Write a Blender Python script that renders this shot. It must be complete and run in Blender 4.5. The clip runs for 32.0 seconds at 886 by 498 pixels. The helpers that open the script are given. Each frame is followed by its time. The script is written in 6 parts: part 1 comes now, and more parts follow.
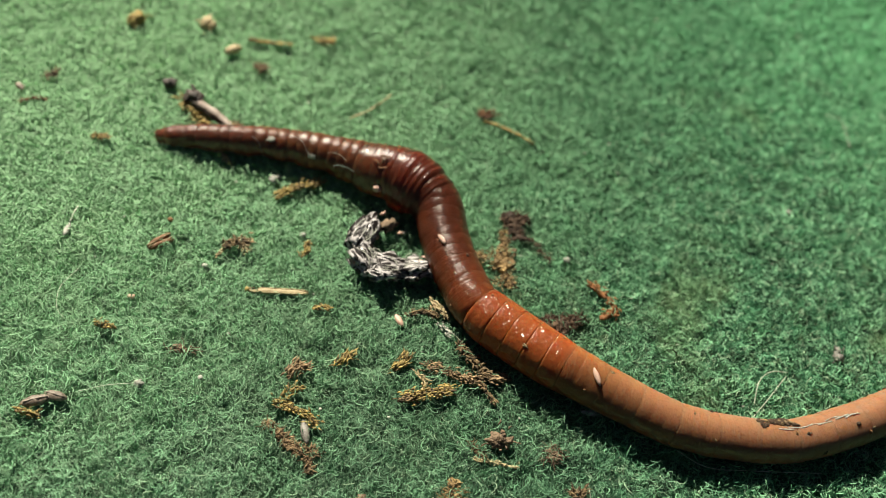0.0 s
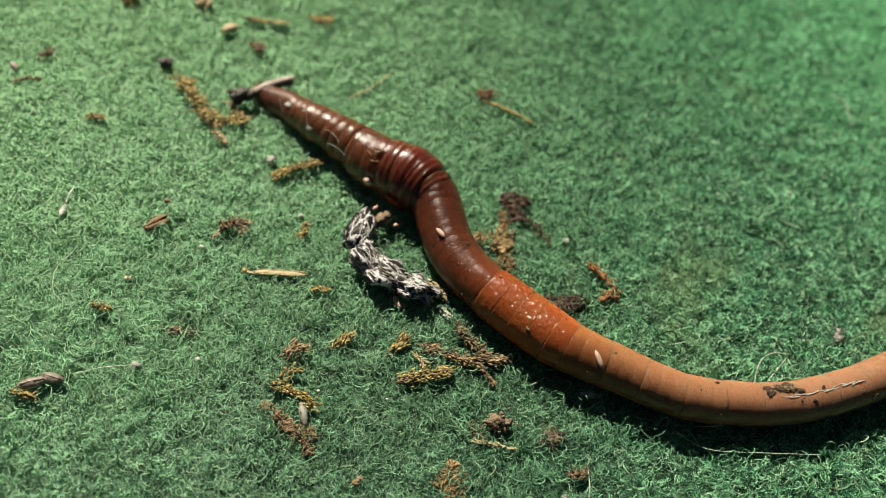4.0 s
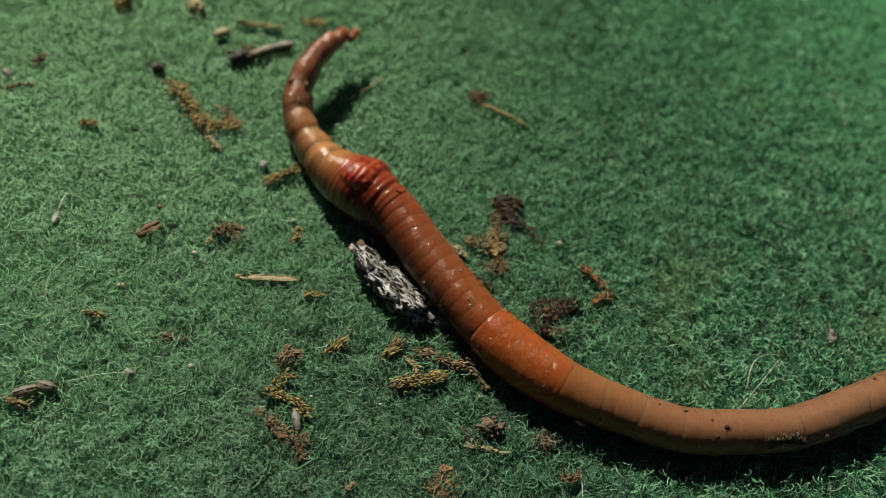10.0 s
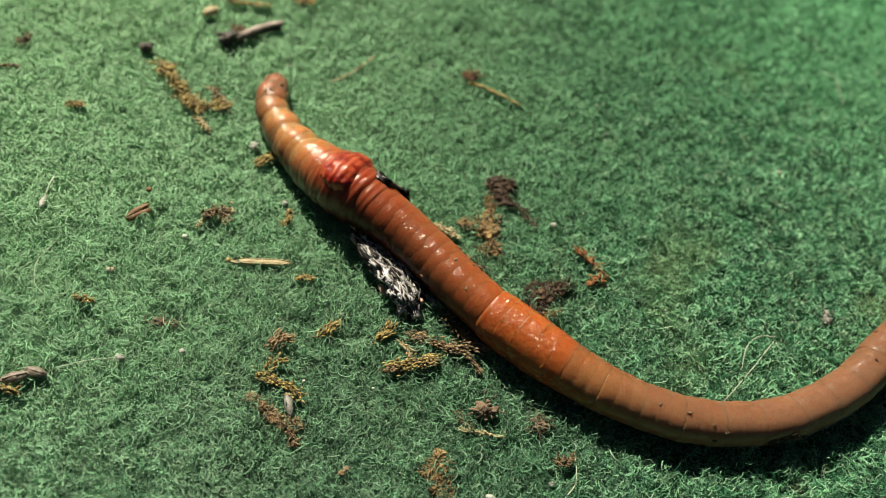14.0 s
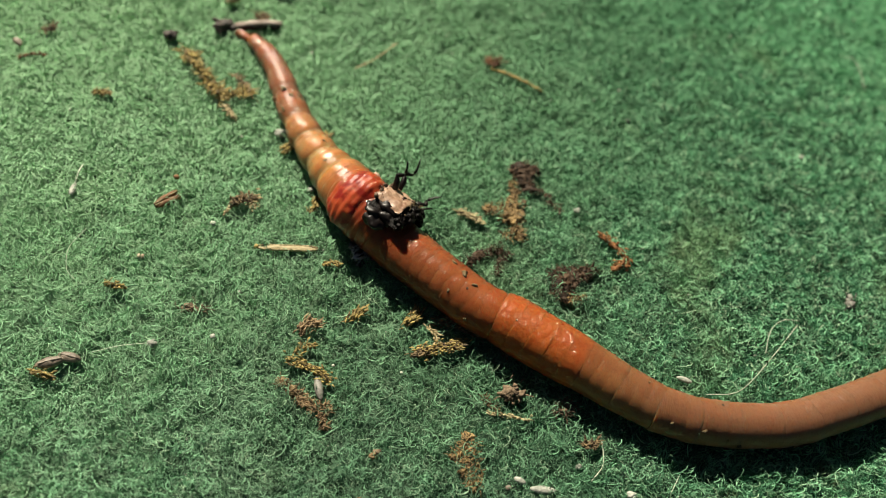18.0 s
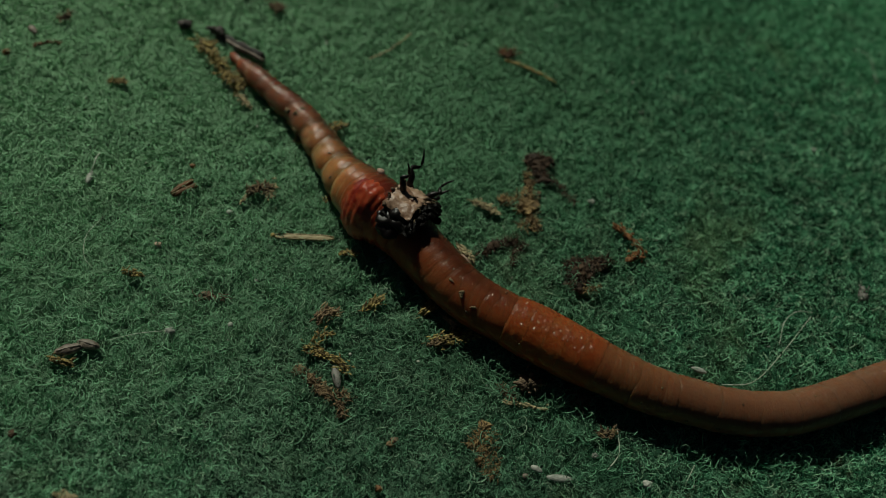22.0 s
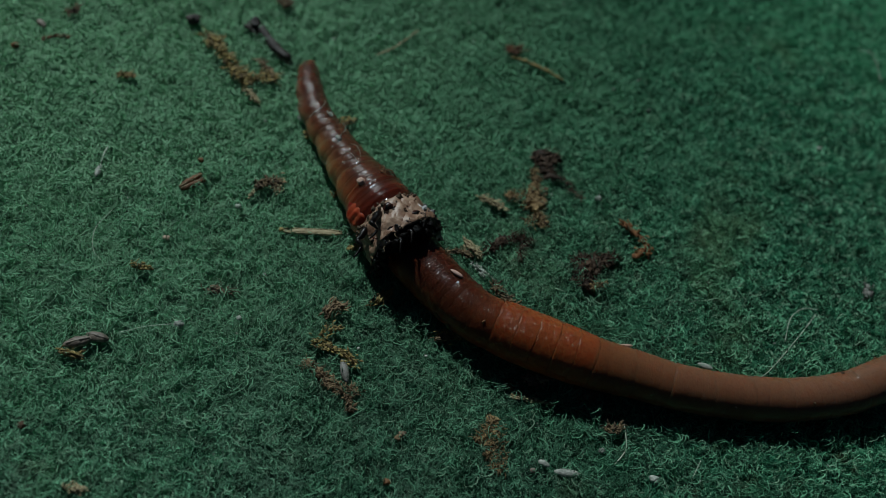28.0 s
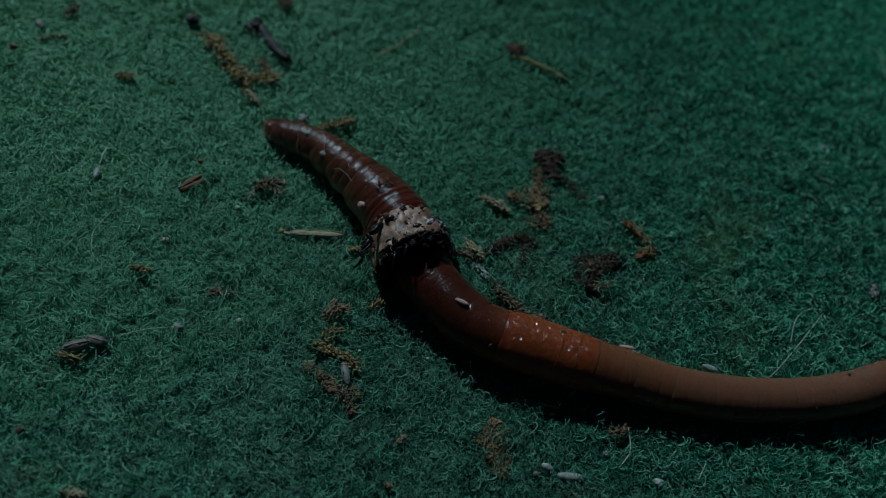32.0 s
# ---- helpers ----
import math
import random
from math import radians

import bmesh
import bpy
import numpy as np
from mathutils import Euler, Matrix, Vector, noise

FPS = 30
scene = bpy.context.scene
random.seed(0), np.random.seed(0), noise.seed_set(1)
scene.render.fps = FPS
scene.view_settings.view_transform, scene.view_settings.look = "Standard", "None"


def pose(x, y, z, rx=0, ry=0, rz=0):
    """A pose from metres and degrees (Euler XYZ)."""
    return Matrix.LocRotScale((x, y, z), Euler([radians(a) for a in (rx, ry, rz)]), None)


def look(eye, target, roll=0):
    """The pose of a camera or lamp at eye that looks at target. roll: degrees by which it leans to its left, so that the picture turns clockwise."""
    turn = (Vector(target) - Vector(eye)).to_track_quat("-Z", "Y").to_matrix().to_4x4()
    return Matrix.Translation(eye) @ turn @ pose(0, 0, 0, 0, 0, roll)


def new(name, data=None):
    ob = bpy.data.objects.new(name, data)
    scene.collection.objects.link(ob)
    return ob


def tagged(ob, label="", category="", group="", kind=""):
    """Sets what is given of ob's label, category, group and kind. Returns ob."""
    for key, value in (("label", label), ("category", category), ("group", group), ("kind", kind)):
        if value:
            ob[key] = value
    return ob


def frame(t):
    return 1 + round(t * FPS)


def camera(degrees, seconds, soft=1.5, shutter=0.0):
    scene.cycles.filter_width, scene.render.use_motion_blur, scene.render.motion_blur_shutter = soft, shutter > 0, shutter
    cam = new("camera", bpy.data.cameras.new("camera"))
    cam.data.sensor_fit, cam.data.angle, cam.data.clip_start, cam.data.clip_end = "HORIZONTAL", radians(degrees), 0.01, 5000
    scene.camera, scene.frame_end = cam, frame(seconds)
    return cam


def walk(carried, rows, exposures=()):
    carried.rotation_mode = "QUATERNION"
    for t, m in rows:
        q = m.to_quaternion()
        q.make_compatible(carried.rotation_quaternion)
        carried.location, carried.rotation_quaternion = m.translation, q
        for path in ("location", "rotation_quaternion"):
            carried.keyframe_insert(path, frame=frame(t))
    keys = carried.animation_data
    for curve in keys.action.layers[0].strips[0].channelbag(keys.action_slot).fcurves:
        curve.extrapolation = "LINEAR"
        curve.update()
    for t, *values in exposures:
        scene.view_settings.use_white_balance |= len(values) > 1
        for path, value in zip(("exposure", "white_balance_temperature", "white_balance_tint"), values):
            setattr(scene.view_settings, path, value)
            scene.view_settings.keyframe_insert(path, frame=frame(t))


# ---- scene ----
cam = camera(54.2, 32.0, soft=0.65)
# shallow focus on the near half of the felt
cam.data.dof.use_dof = True
cam.data.dof.focus_distance = 0.108
cam.data.dof.aperture_fstop = 15.5
walk(cam, [
    (0.0, pose(-0.01885, -0.06950, 0.10092, 35.357, -6.918, -2.814)),
    (0.5, pose(-0.01926, -0.06955, 0.10055, 35.010, -7.107, -2.411)),
    (1.0, pose(-0.01912, -0.06970, 0.10001, 34.604, -7.110, -2.417)),
    (1.5, pose(-0.01844, -0.06931, 0.09997, 34.147, -7.025, -2.564)),
    (2.0, pose(-0.01840, -0.06912, 0.10020, 33.941, -6.952, -2.571)),
    (2.5, pose(-0.01867, -0.06932, 0.09983, 33.916, -6.934, -2.670)),
    (4.5, pose(-0.01834, -0.06873, 0.10079, 34.319, -6.856, -2.913)),
    (5.0, pose(-0.01772, -0.06831, 0.10130, 34.473, -6.788, -2.989)),
    (5.5, pose(-0.01803, -0.06828, 0.10115, 34.395, -6.848, -3.058)),
    (6.0, pose(-0.01848, -0.06806, 0.10143, 34.393, -6.961, -3.019)),
    (6.5, pose(-0.01842, -0.06823, 0.10115, 34.479, -6.951, -3.035)),
    (7.0, pose(-0.01770, -0.06793, 0.10121, 34.290, -6.863, -3.116)),
    (7.5, pose(-0.01812, -0.06755, 0.10099, 34.019, -6.829, -3.182)),
    (8.0, pose(-0.01753, -0.06783, 0.10103, 34.318, -6.714, -3.206)),
    (8.5, pose(-0.01759, -0.06778, 0.10110, 34.350, -6.721, -3.277)),
    (9.0, pose(-0.01750, -0.06792, 0.10135, 34.035, -6.619, -3.179)),
    (9.5, pose(-0.01825, -0.06826, 0.10127, 33.995, -6.779, -3.220)),
    (10.0, pose(-0.01730, -0.06802, 0.10126, 33.752, -6.533, -3.127)),
    (10.5, pose(-0.01733, -0.06802, 0.10105, 33.862, -6.722, -3.465)),
    (11.0, pose(-0.01725, -0.06779, 0.10090, 33.516, -6.689, -3.494)),
    (11.5, pose(-0.01718, -0.06774, 0.10027, 32.871, -6.776, -3.749)),
    (12.0, pose(-0.01745, -0.06807, 0.10048, 33.233, -6.741, -3.638)),
    (12.5, pose(-0.01797, -0.06798, 0.10075, 32.934, -7.022, -3.582)),
    (13.0, pose(-0.01786, -0.06816, 0.10081, 33.071, -6.991, -3.518)),
    (13.5, pose(-0.01723, -0.06795, 0.10057, 32.680, -6.884, -3.409)),
    (14.0, pose(-0.01689, -0.06684, 0.10073, 32.289, -6.671, -3.509)),
    (14.5, pose(-0.01700, -0.06615, 0.10089, 32.221, -6.605, -3.640)),
    (15.0, pose(-0.01795, -0.06638, 0.10131, 31.895, -6.624, -3.538)),
    (15.5, pose(-0.01875, -0.06713, 0.10119, 31.770, -6.435, -3.386)),
    (17.5, pose(-0.01888, -0.06726, 0.10160, 31.450, -6.362, -3.524)),
    (18.0, pose(-0.01953, -0.06716, 0.10128, 31.314, -6.184, -3.437)),
    (18.5, pose(-0.02043, -0.06722, 0.10075, 30.971, -6.232, -3.339)),
    (19.0, pose(-0.02060, -0.06792, 0.10109, 30.944, -6.277, -3.206)),
    (19.5, pose(-0.02090, -0.06819, 0.10124, 30.979, -6.432, -3.192)),
    (20.0, pose(-0.02103, -0.06830, 0.10159, 31.167, -6.508, -3.200)),
    (20.5, pose(-0.02115, -0.06810, 0.10142, 31.158, -6.446, -3.212)),
    (21.0, pose(-0.02150, -0.06781, 0.10149, 31.086, -6.541, -3.229)),
    (21.5, pose(-0.02218, -0.06784, 0.10110, 31.098, -6.509, -3.279)),
    (22.0, pose(-0.02204, -0.06774, 0.10101, 30.939, -6.484, -3.274)),
    (22.5, pose(-0.02174, -0.06819, 0.10096, 31.030, -6.536, -3.266)),
    (23.0, pose(-0.02150, -0.06788, 0.10126, 30.865, -6.629, -3.337)),
    (23.5, pose(-0.02153, -0.06791, 0.10105, 30.898, -6.539, -3.311)),
    (24.0, pose(-0.02187, -0.06824, 0.10092, 31.218, -6.468, -3.230)),
    (24.5, pose(-0.02210, -0.06759, 0.10094, 31.063, -6.490, -3.236)),
    (25.0, pose(-0.02195, -0.06793, 0.10095, 30.906, -6.458, -3.196)),
    (25.5, pose(-0.02233, -0.06803, 0.10111, 30.970, -6.679, -3.272)),
    (27.5, pose(-0.02290, -0.06840, 0.10053, 30.926, -6.647, -3.151)),
    (28.0, pose(-0.02350, -0.06839, 0.10084, 30.912, -6.822, -3.083)),
    (28.5, pose(-0.02321, -0.06817, 0.10081, 30.865, -6.674, -3.029)),
    (29.0, pose(-0.02284, -0.06824, 0.10085, 30.957, -6.712, -3.137)),
    (29.5, pose(-0.02301, -0.06806, 0.10086, 30.971, -6.776, -3.119)),
    (30.0, pose(-0.02318, -0.06760, 0.10070, 31.021, -6.671, -3.109)),
    (30.5, pose(-0.02362, -0.06750, 0.10040, 30.924, -6.643, -3.154)),
    (31.0, pose(-0.02386, -0.06776, 0.10021, 30.929, -6.778, -3.186)),
    (31.5, pose(-0.02361, -0.06783, 0.10008, 30.828, -6.670, -3.130)),
    (32.0, pose(-0.02323, -0.06763, 0.10009, 30.864, -6.573, -3.147)),
], [
    (0.0, 0.82, 6850, 9),
    (6.0, 0.70, 6850, 8),
    (7.0, 0.08, 6750, 0),
    (8.0, -0.43, 6700, 0),
    (9.0, -0.36, 6600, 3),
    (10.5, 0.02, 6650, 6),
    (11.0, 0.14, 6650, 7),
    (11.5, 0.38, 6700, 8),
    (13.0, 0.66, 6950, 8),
    (19.0, 0.68, 6950, 8),
    (20.0, 0.44, 6900, 6),
    (21.0, -0.44, 6700, -1),
    (22.0, -1.18, 6200, -4),
    (23.0, -1.33, 4700, -2),
    (24.0, -1.08, 4450, -3),
    (25.0, -1.02, 4950, -3),
    (28.0, -1.18, 5180, -1),
    (29.0, -1.34, 4780, -3),
    (30.0, -1.42, 4680, -3),
    (32.0, -1.82, 4420, -5),
])

# ---- world and sun ----
SUN_AZ, SUN_EL = -20.0, 42.0
world = bpy.data.worlds.new("sky")
scene.world = world
world.use_nodes = True
wn = world.node_tree
sky = wn.nodes.new("ShaderNodeTexSky")
sky.sky_type = "NISHITA"
sky.sun_disc = False
sky.sun_elevation, sky.sun_rotation = radians(SUN_EL), radians(SUN_AZ)
wn.links.new(sky.outputs[0], wn.nodes["Background"].inputs[0])
wn.nodes["Background"].inputs[1].default_value = 0.010
sun_data = bpy.data.lights.new("sun", "SUN")
sun_data.energy, sun_data.angle, sun_data.color = 5.0, radians(0.6), (1.0, 0.93, 0.80)
sun = new("sun", sun_data)
sun.matrix_world = look((math.sin(radians(SUN_AZ)) * math.cos(radians(SUN_EL)), math.cos(radians(SUN_AZ)) * math.cos(radians(SUN_EL)), math.sin(radians(SUN_EL))), (0, 0, 0))

MM = 0.001


# ---- materials ----
def shader(name, rough=0.6):
    m = bpy.data.materials.new(name)
    m.use_nodes = True
    nt = m.node_tree
    b = nt.nodes["Principled BSDF"]
    b.inputs["Roughness"].default_value = rough
    return m, nt, b


def mixer(nt, fac, a, b):
    n = nt.nodes.new("ShaderNodeMix")
    n.data_type = "RGBA"
    for socket, value in ((n.inputs[0], fac), (n.inputs[6], a), (n.inputs[7], b)):
        if isinstance(value, bpy.types.NodeSocket):
            nt.links.new(value, socket)
        elif isinstance(value, tuple):
            socket.default_value = (*value, 1)
        else:
            socket.default_value = value
    return n.outputs[2]


def ramp(nt, value, lo, hi):
    n = nt.nodes.new("ShaderNodeMapRange")
    n.interpolation_type = "SMOOTHSTEP"
    n.inputs[1].default_value, n.inputs[2].default_value = lo, hi
    nt.links.new(value, n.inputs[0])
    return n.outputs[0]


def maths(nt, op, a, b):
    n = nt.nodes.new("ShaderNodeMath")
    n.operation = op
    for socket, value in ((n.inputs[0], a), (n.inputs[1], b)):
        if isinstance(value, bpy.types.NodeSocket):
            nt.links.new(value, socket)
        else:
            socket.default_value = value
    return n.outputs[0]


def grain(nt, scale, detail=3.0, coords=None, rough=0.6):
    n = nt.nodes.new("ShaderNodeTexNoise")
    n.inputs["Scale"].default_value, n.inputs["Detail"].default_value, n.inputs["Roughness"].default_value = scale, detail, rough
    if coords is not None:
        nt.links.new(coords, n.inputs["Vector"])
    return n.outputs[0]


def relief(nt, b, height, strength, distance):
    n = nt.nodes.new("ShaderNodeBump")
    n.inputs["Strength"].default_value, n.inputs["Distance"].default_value = strength, distance
    nt.links.new(height, n.inputs["Height"])
    nt.links.new(n.outputs[0], b.inputs["Normal"])
    return n


def place_coords(nt):
    return nt.nodes.new("ShaderNodeNewGeometry").outputs["Position"]


def local_coords(nt):
    """Object coordinates, shifted by the object's own random number."""
    co = nt.nodes.new("ShaderNodeTexCoord").outputs["Object"]
    info = nt.nodes.new("ShaderNodeObjectInfo")
    add = nt.nodes.new("ShaderNodeVectorMath")
    scaled = maths(nt, "MULTIPLY", info.outputs["Random"], 37.0)
    nt.links.new(co, add.inputs[0])
    nt.links.new(scaled, add.inputs[1])
    return add.outputs[0]


def plain(name, a, b, rough=0.7, scale=900.0, bump=0.5, spec=0.5, mixed=False):
    """A natural surface that varies between two colours at two scales, with fine relief."""
    m, nt, p = shader(name, rough)
    co = local_coords(nt)
    big, fine = grain(nt, scale * 0.35, 2, co), grain(nt, scale * 2.2, 4, co)
    both = maths(nt, "ADD", maths(nt, "MULTIPLY", big, 0.6), maths(nt, "MULTIPLY", fine, 0.4))
    tone = ramp(nt, both, 0.35, 0.65)
    if mixed:
        isl = nt.nodes.new("ShaderNodeNewGeometry").outputs["Random Per Island"]
        tone = maths(nt, "ADD", maths(nt, "MULTIPLY", tone, 0.45), maths(nt, "MULTIPLY", maths(nt, "POWER", isl, 1.6), 0.6))
    nt.links.new(mixer(nt, tone, a, b), p.inputs["Base Color"])
    p.inputs["Specular IOR Level"].default_value = spec
    relief(nt, p, fine, bump, 0.0002)
    return m


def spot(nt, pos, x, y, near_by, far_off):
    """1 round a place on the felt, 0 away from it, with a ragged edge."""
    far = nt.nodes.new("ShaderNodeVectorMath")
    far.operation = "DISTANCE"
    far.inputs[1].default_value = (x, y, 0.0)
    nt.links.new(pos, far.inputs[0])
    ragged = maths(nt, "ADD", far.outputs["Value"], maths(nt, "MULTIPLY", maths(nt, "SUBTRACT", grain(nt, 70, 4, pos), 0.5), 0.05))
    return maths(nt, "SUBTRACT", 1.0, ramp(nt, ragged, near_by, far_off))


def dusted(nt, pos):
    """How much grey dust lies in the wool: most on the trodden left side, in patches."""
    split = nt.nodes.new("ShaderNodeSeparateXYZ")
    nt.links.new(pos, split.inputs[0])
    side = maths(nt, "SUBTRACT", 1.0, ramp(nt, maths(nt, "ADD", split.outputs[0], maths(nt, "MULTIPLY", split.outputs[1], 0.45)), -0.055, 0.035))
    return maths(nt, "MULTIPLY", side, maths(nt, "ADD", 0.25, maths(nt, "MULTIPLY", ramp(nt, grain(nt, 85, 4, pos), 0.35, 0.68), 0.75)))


def felt_material():
    m, nt, p = shader("felt", 0.95)
    co = place_coords(nt)
    wide, mid, fine = grain(nt, 35, 3, co), grain(nt, 320, 3, co), grain(nt, 2600, 4, co)
    c = mixer(nt, ramp(nt, mid, 0.3, 0.7), (0.002, 0.012, 0.006), (0.007, 0.036, 0.016))
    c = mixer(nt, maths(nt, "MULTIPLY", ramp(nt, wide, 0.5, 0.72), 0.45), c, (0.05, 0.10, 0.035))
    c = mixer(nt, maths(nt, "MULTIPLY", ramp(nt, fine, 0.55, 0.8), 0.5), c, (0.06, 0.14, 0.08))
    # far left paler: some fading, some of it light put into the colour
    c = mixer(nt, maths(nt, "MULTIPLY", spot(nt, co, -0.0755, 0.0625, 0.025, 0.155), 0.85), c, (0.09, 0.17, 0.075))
    nt.links.new(c, p.inputs["Base Color"])
    p.inputs["Specular IOR Level"].default_value = 0.15
    relief(nt, p, fine, 0.9, 0.0004)
    return m


def fibre_material():
    m, nt, p = shader("felt_fibre", 0.45)
    geo = nt.nodes.new("ShaderNodeNewGeometry")
    isl, pos = geo.outputs["Random Per Island"], geo.outputs["Position"]
    wide, patch, mid = grain(nt, 45, 4, pos), grain(nt, 130, 4, pos), grain(nt, 420, 3, pos)
    c = mixer(nt, ramp(nt, isl, 0.30, 1.0), (0.004, 0.034, 0.016), (0.39, 0.82, 0.49))
    c = mixer(nt, maths(nt, "MULTIPLY", ramp(nt, mid, 0.40, 0.68), 0.36), c, (0.050, 0.310, 0.150))
    c = mixer(nt, maths(nt, "MULTIPLY", ramp(nt, patch, 0.48, 0.68), 0.30), c, (0.090, 0.300, 0.150))
    c = mixer(nt, maths(nt, "MULTIPLY", ramp(nt, wide, 0.54, 0.72), 0.42), c, (0.250, 0.340, 0.150))
    # grime rubbed into the wool
    grime = maths(nt, "MULTIPLY", ramp(nt, grain(nt, 300, 3, pos), 0.60, 0.70), ramp(nt, grain(nt, 60, 2, pos), 0.45, 0.6))
    c = mixer(nt, maths(nt, "MULTIPLY", grime, 0.6), c, (0.085, 0.075, 0.030))
    pale = ramp(nt, maths(nt, "FRACT", maths(nt, "MULTIPLY", isl, 17.0), 0.0), 0.90, 0.97)
    c = mixer(nt, maths(nt, "MULTIPLY", pale, 0.8), c, (0.50, 0.70, 0.48))
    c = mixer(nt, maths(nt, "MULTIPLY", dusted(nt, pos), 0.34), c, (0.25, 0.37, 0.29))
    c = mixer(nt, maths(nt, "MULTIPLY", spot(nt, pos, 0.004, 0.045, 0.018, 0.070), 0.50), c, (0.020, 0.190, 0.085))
    # faded at the far left, with the brighter light there mixed into the colour
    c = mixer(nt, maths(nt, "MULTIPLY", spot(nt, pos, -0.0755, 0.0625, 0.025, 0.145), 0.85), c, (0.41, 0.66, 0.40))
    # far right: sheen of the backlit wool, painted as a brighter green
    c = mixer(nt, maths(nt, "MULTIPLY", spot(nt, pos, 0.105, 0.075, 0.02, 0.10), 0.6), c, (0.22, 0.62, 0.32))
    # a darker patch in front
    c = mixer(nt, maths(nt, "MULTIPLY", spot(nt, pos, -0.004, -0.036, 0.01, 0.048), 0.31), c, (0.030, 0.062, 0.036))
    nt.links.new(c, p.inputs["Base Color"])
    p.inputs["Specular IOR Level"].default_value = 0.12
    p.inputs["Roughness"].default_value = 0.7
    p.inputs["Sheen Weight"].default_value = 0.35
    p.inputs["Sheen Tint"].default_value = (0.45, 0.85, 0.55, 1)
    # thin wool lets light through
    thin = nt.nodes.new("ShaderNodeBsdfTranslucent")
    nt.links.new(c, thin.inputs["Color"])
    both = nt.nodes.new("ShaderNodeMixShader")
    both.inputs[0].default_value = 0.2
    nt.links.new(p.outputs[0], both.inputs[1])
    nt.links.new(thin.outputs[0], both.inputs[2])
    nt.links.new(both.outputs[0], nt.nodes["Material Output"].inputs["Surface"])
    return m


def skin_material():
    """Moist worm skin: the colour laid along the body is the belly's, its alpha how pale the back is; z is the back."""
    m, nt, p = shader("worm_skin", 0.22)
    tex = nt.nodes.new("ShaderNodeTexCoord")
    split = nt.nodes.new("ShaderNodeSeparateXYZ")
    nt.links.new(tex.outputs["Object"], split.inputs[0])
    at = nt.nodes.new("ShaderNodeAttribute")
    at.attribute_name = "body"
    co = at.outputs["Vector"]
    soft, fine = grain(nt, 0.35, 1, co), grain(nt, 3.2, 5, co)
    height = maths(nt, "ADD", split.outputs[2], maths(nt, "MULTIPLY", maths(nt, "SUBTRACT", soft, 0.5), 0.4))
    back = ramp(nt, height, -0.92, 0.2)
    hue = nt.nodes.new("ShaderNodeAttribute")
    hue.attribute_name = "belly"
    dorsal = mixer(nt, hue.outputs["Alpha"], (0.045, 0.0100, 0.0050), hue.outputs["Color"])
    dorsal = mixer(nt, 0.15, dorsal, (0.066, 0.017, 0.010))
    c = mixer(nt, back, hue.outputs["Color"], dorsal)
    blotch = mixer(nt, maths(nt, "MULTIPLY", ramp(nt, fine, 0.45, 0.75), 0.28), c, (0.06, 0.012, 0.006))
    nt.links.new(blotch, p.inputs["Base Color"])
    p.inputs["Specular IOR Level"].default_value = 0.12
    p.inputs["Subsurface Radius"].default_value = (1.0, 0.45, 0.25)
    p.inputs["Coat Roughness"].default_value = 0.12
    p.inputs["Coat IOR"].default_value = 1.36
    rough = maths(nt, "ADD", maths(nt, "MULTIPLY", fine, 0.30), 0.20)
    nt.links.new(rough, p.inputs["Roughness"])
    # fine ring wrinkles, broken by grain
    stretch = nt.nodes.new("ShaderNodeMapping")
    stretch.inputs["Scale"].default_value = (3.6, 0.5, 0.5)
    nt.links.new(co, stretch.inputs["Vector"])
    wrinkle = grain(nt, 1.0, 2, stretch.outputs[0])
    # the saddle is set with tiny glands
    where = nt.nodes.new("ShaderNodeSeparateXYZ")
    nt.links.new(co, where.inputs[0])
    saddle = maths(nt, "MULTIPLY", ramp(nt, where.outputs[0], 60.8, 62.0), maths(nt, "SUBTRACT", 1.0, ramp(nt, where.outputs[0], 71.5, 73.5)))
    # flesh shows through most in front
    tail = ramp(nt, where.outputs[0], 34.0, 48.0)
    nt.links.new(maths(nt, "ADD", 0.85, maths(nt, "MULTIPLY", tail, 0.10)), p.inputs["Subsurface Weight"])
    nt.links.new(maths(nt, "SUBTRACT", 0.0045, maths(nt, "MULTIPLY", tail, 0.0027)), p.inputs["Subsurface Scale"])
    glands = nt.nodes.new("ShaderNodeTexVoronoi")
    glands.inputs["Scale"].default_value = 1.3
    nt.links.new(co, glands.inputs["Vector"])
    # wettest at the head
    moist = maths(nt, "ADD", 0.40, maths(nt, "MULTIPLY", maths(nt, "SUBTRACT", 1.0, ramp(nt, where.outputs[0], 34.0, 44.0)), 0.56))
    nt.links.new(maths(nt, "ADD", moist, maths(nt, "MULTIPLY", saddle, 0.22)), p.inputs["Coat Weight"])
    bumps = maths(nt, "MULTIPLY", saddle, maths(nt, "ADD", maths(nt, "MULTIPLY", glands.outputs[0], -1.3), maths(nt, "MULTIPLY", grain(nt, 0.8, 2, co), 1.8)))
    rings = maths(nt, "MULTIPLY", wrinkle, maths(nt, "SUBTRACT", 1.0, maths(nt, "MULTIPLY", saddle, 0.8)))
    h = maths(nt, "ADD", maths(nt, "ADD", rings, maths(nt, "MULTIPLY", bumps, 0.55)), maths(nt, "MULTIPLY", fine, 0.22))
    relief(nt, p, h, 0.18, 0.0004)
    film = maths(nt, "ADD", maths(nt, "ADD", maths(nt, "MULTIPLY", h, 0.35), maths(nt, "MULTIPLY", bumps, 1.2)), maths(nt, "ADD", maths(nt, "MULTIPLY", grain(nt, 0.55, 1, co), 1.7), maths(nt, "ADD", maths(nt, "MULTIPLY", grain(nt, 1.6, 2, co), 0.55), maths(nt, "MULTIPLY", grain(nt, 3.4, 1, co), 0.40))))
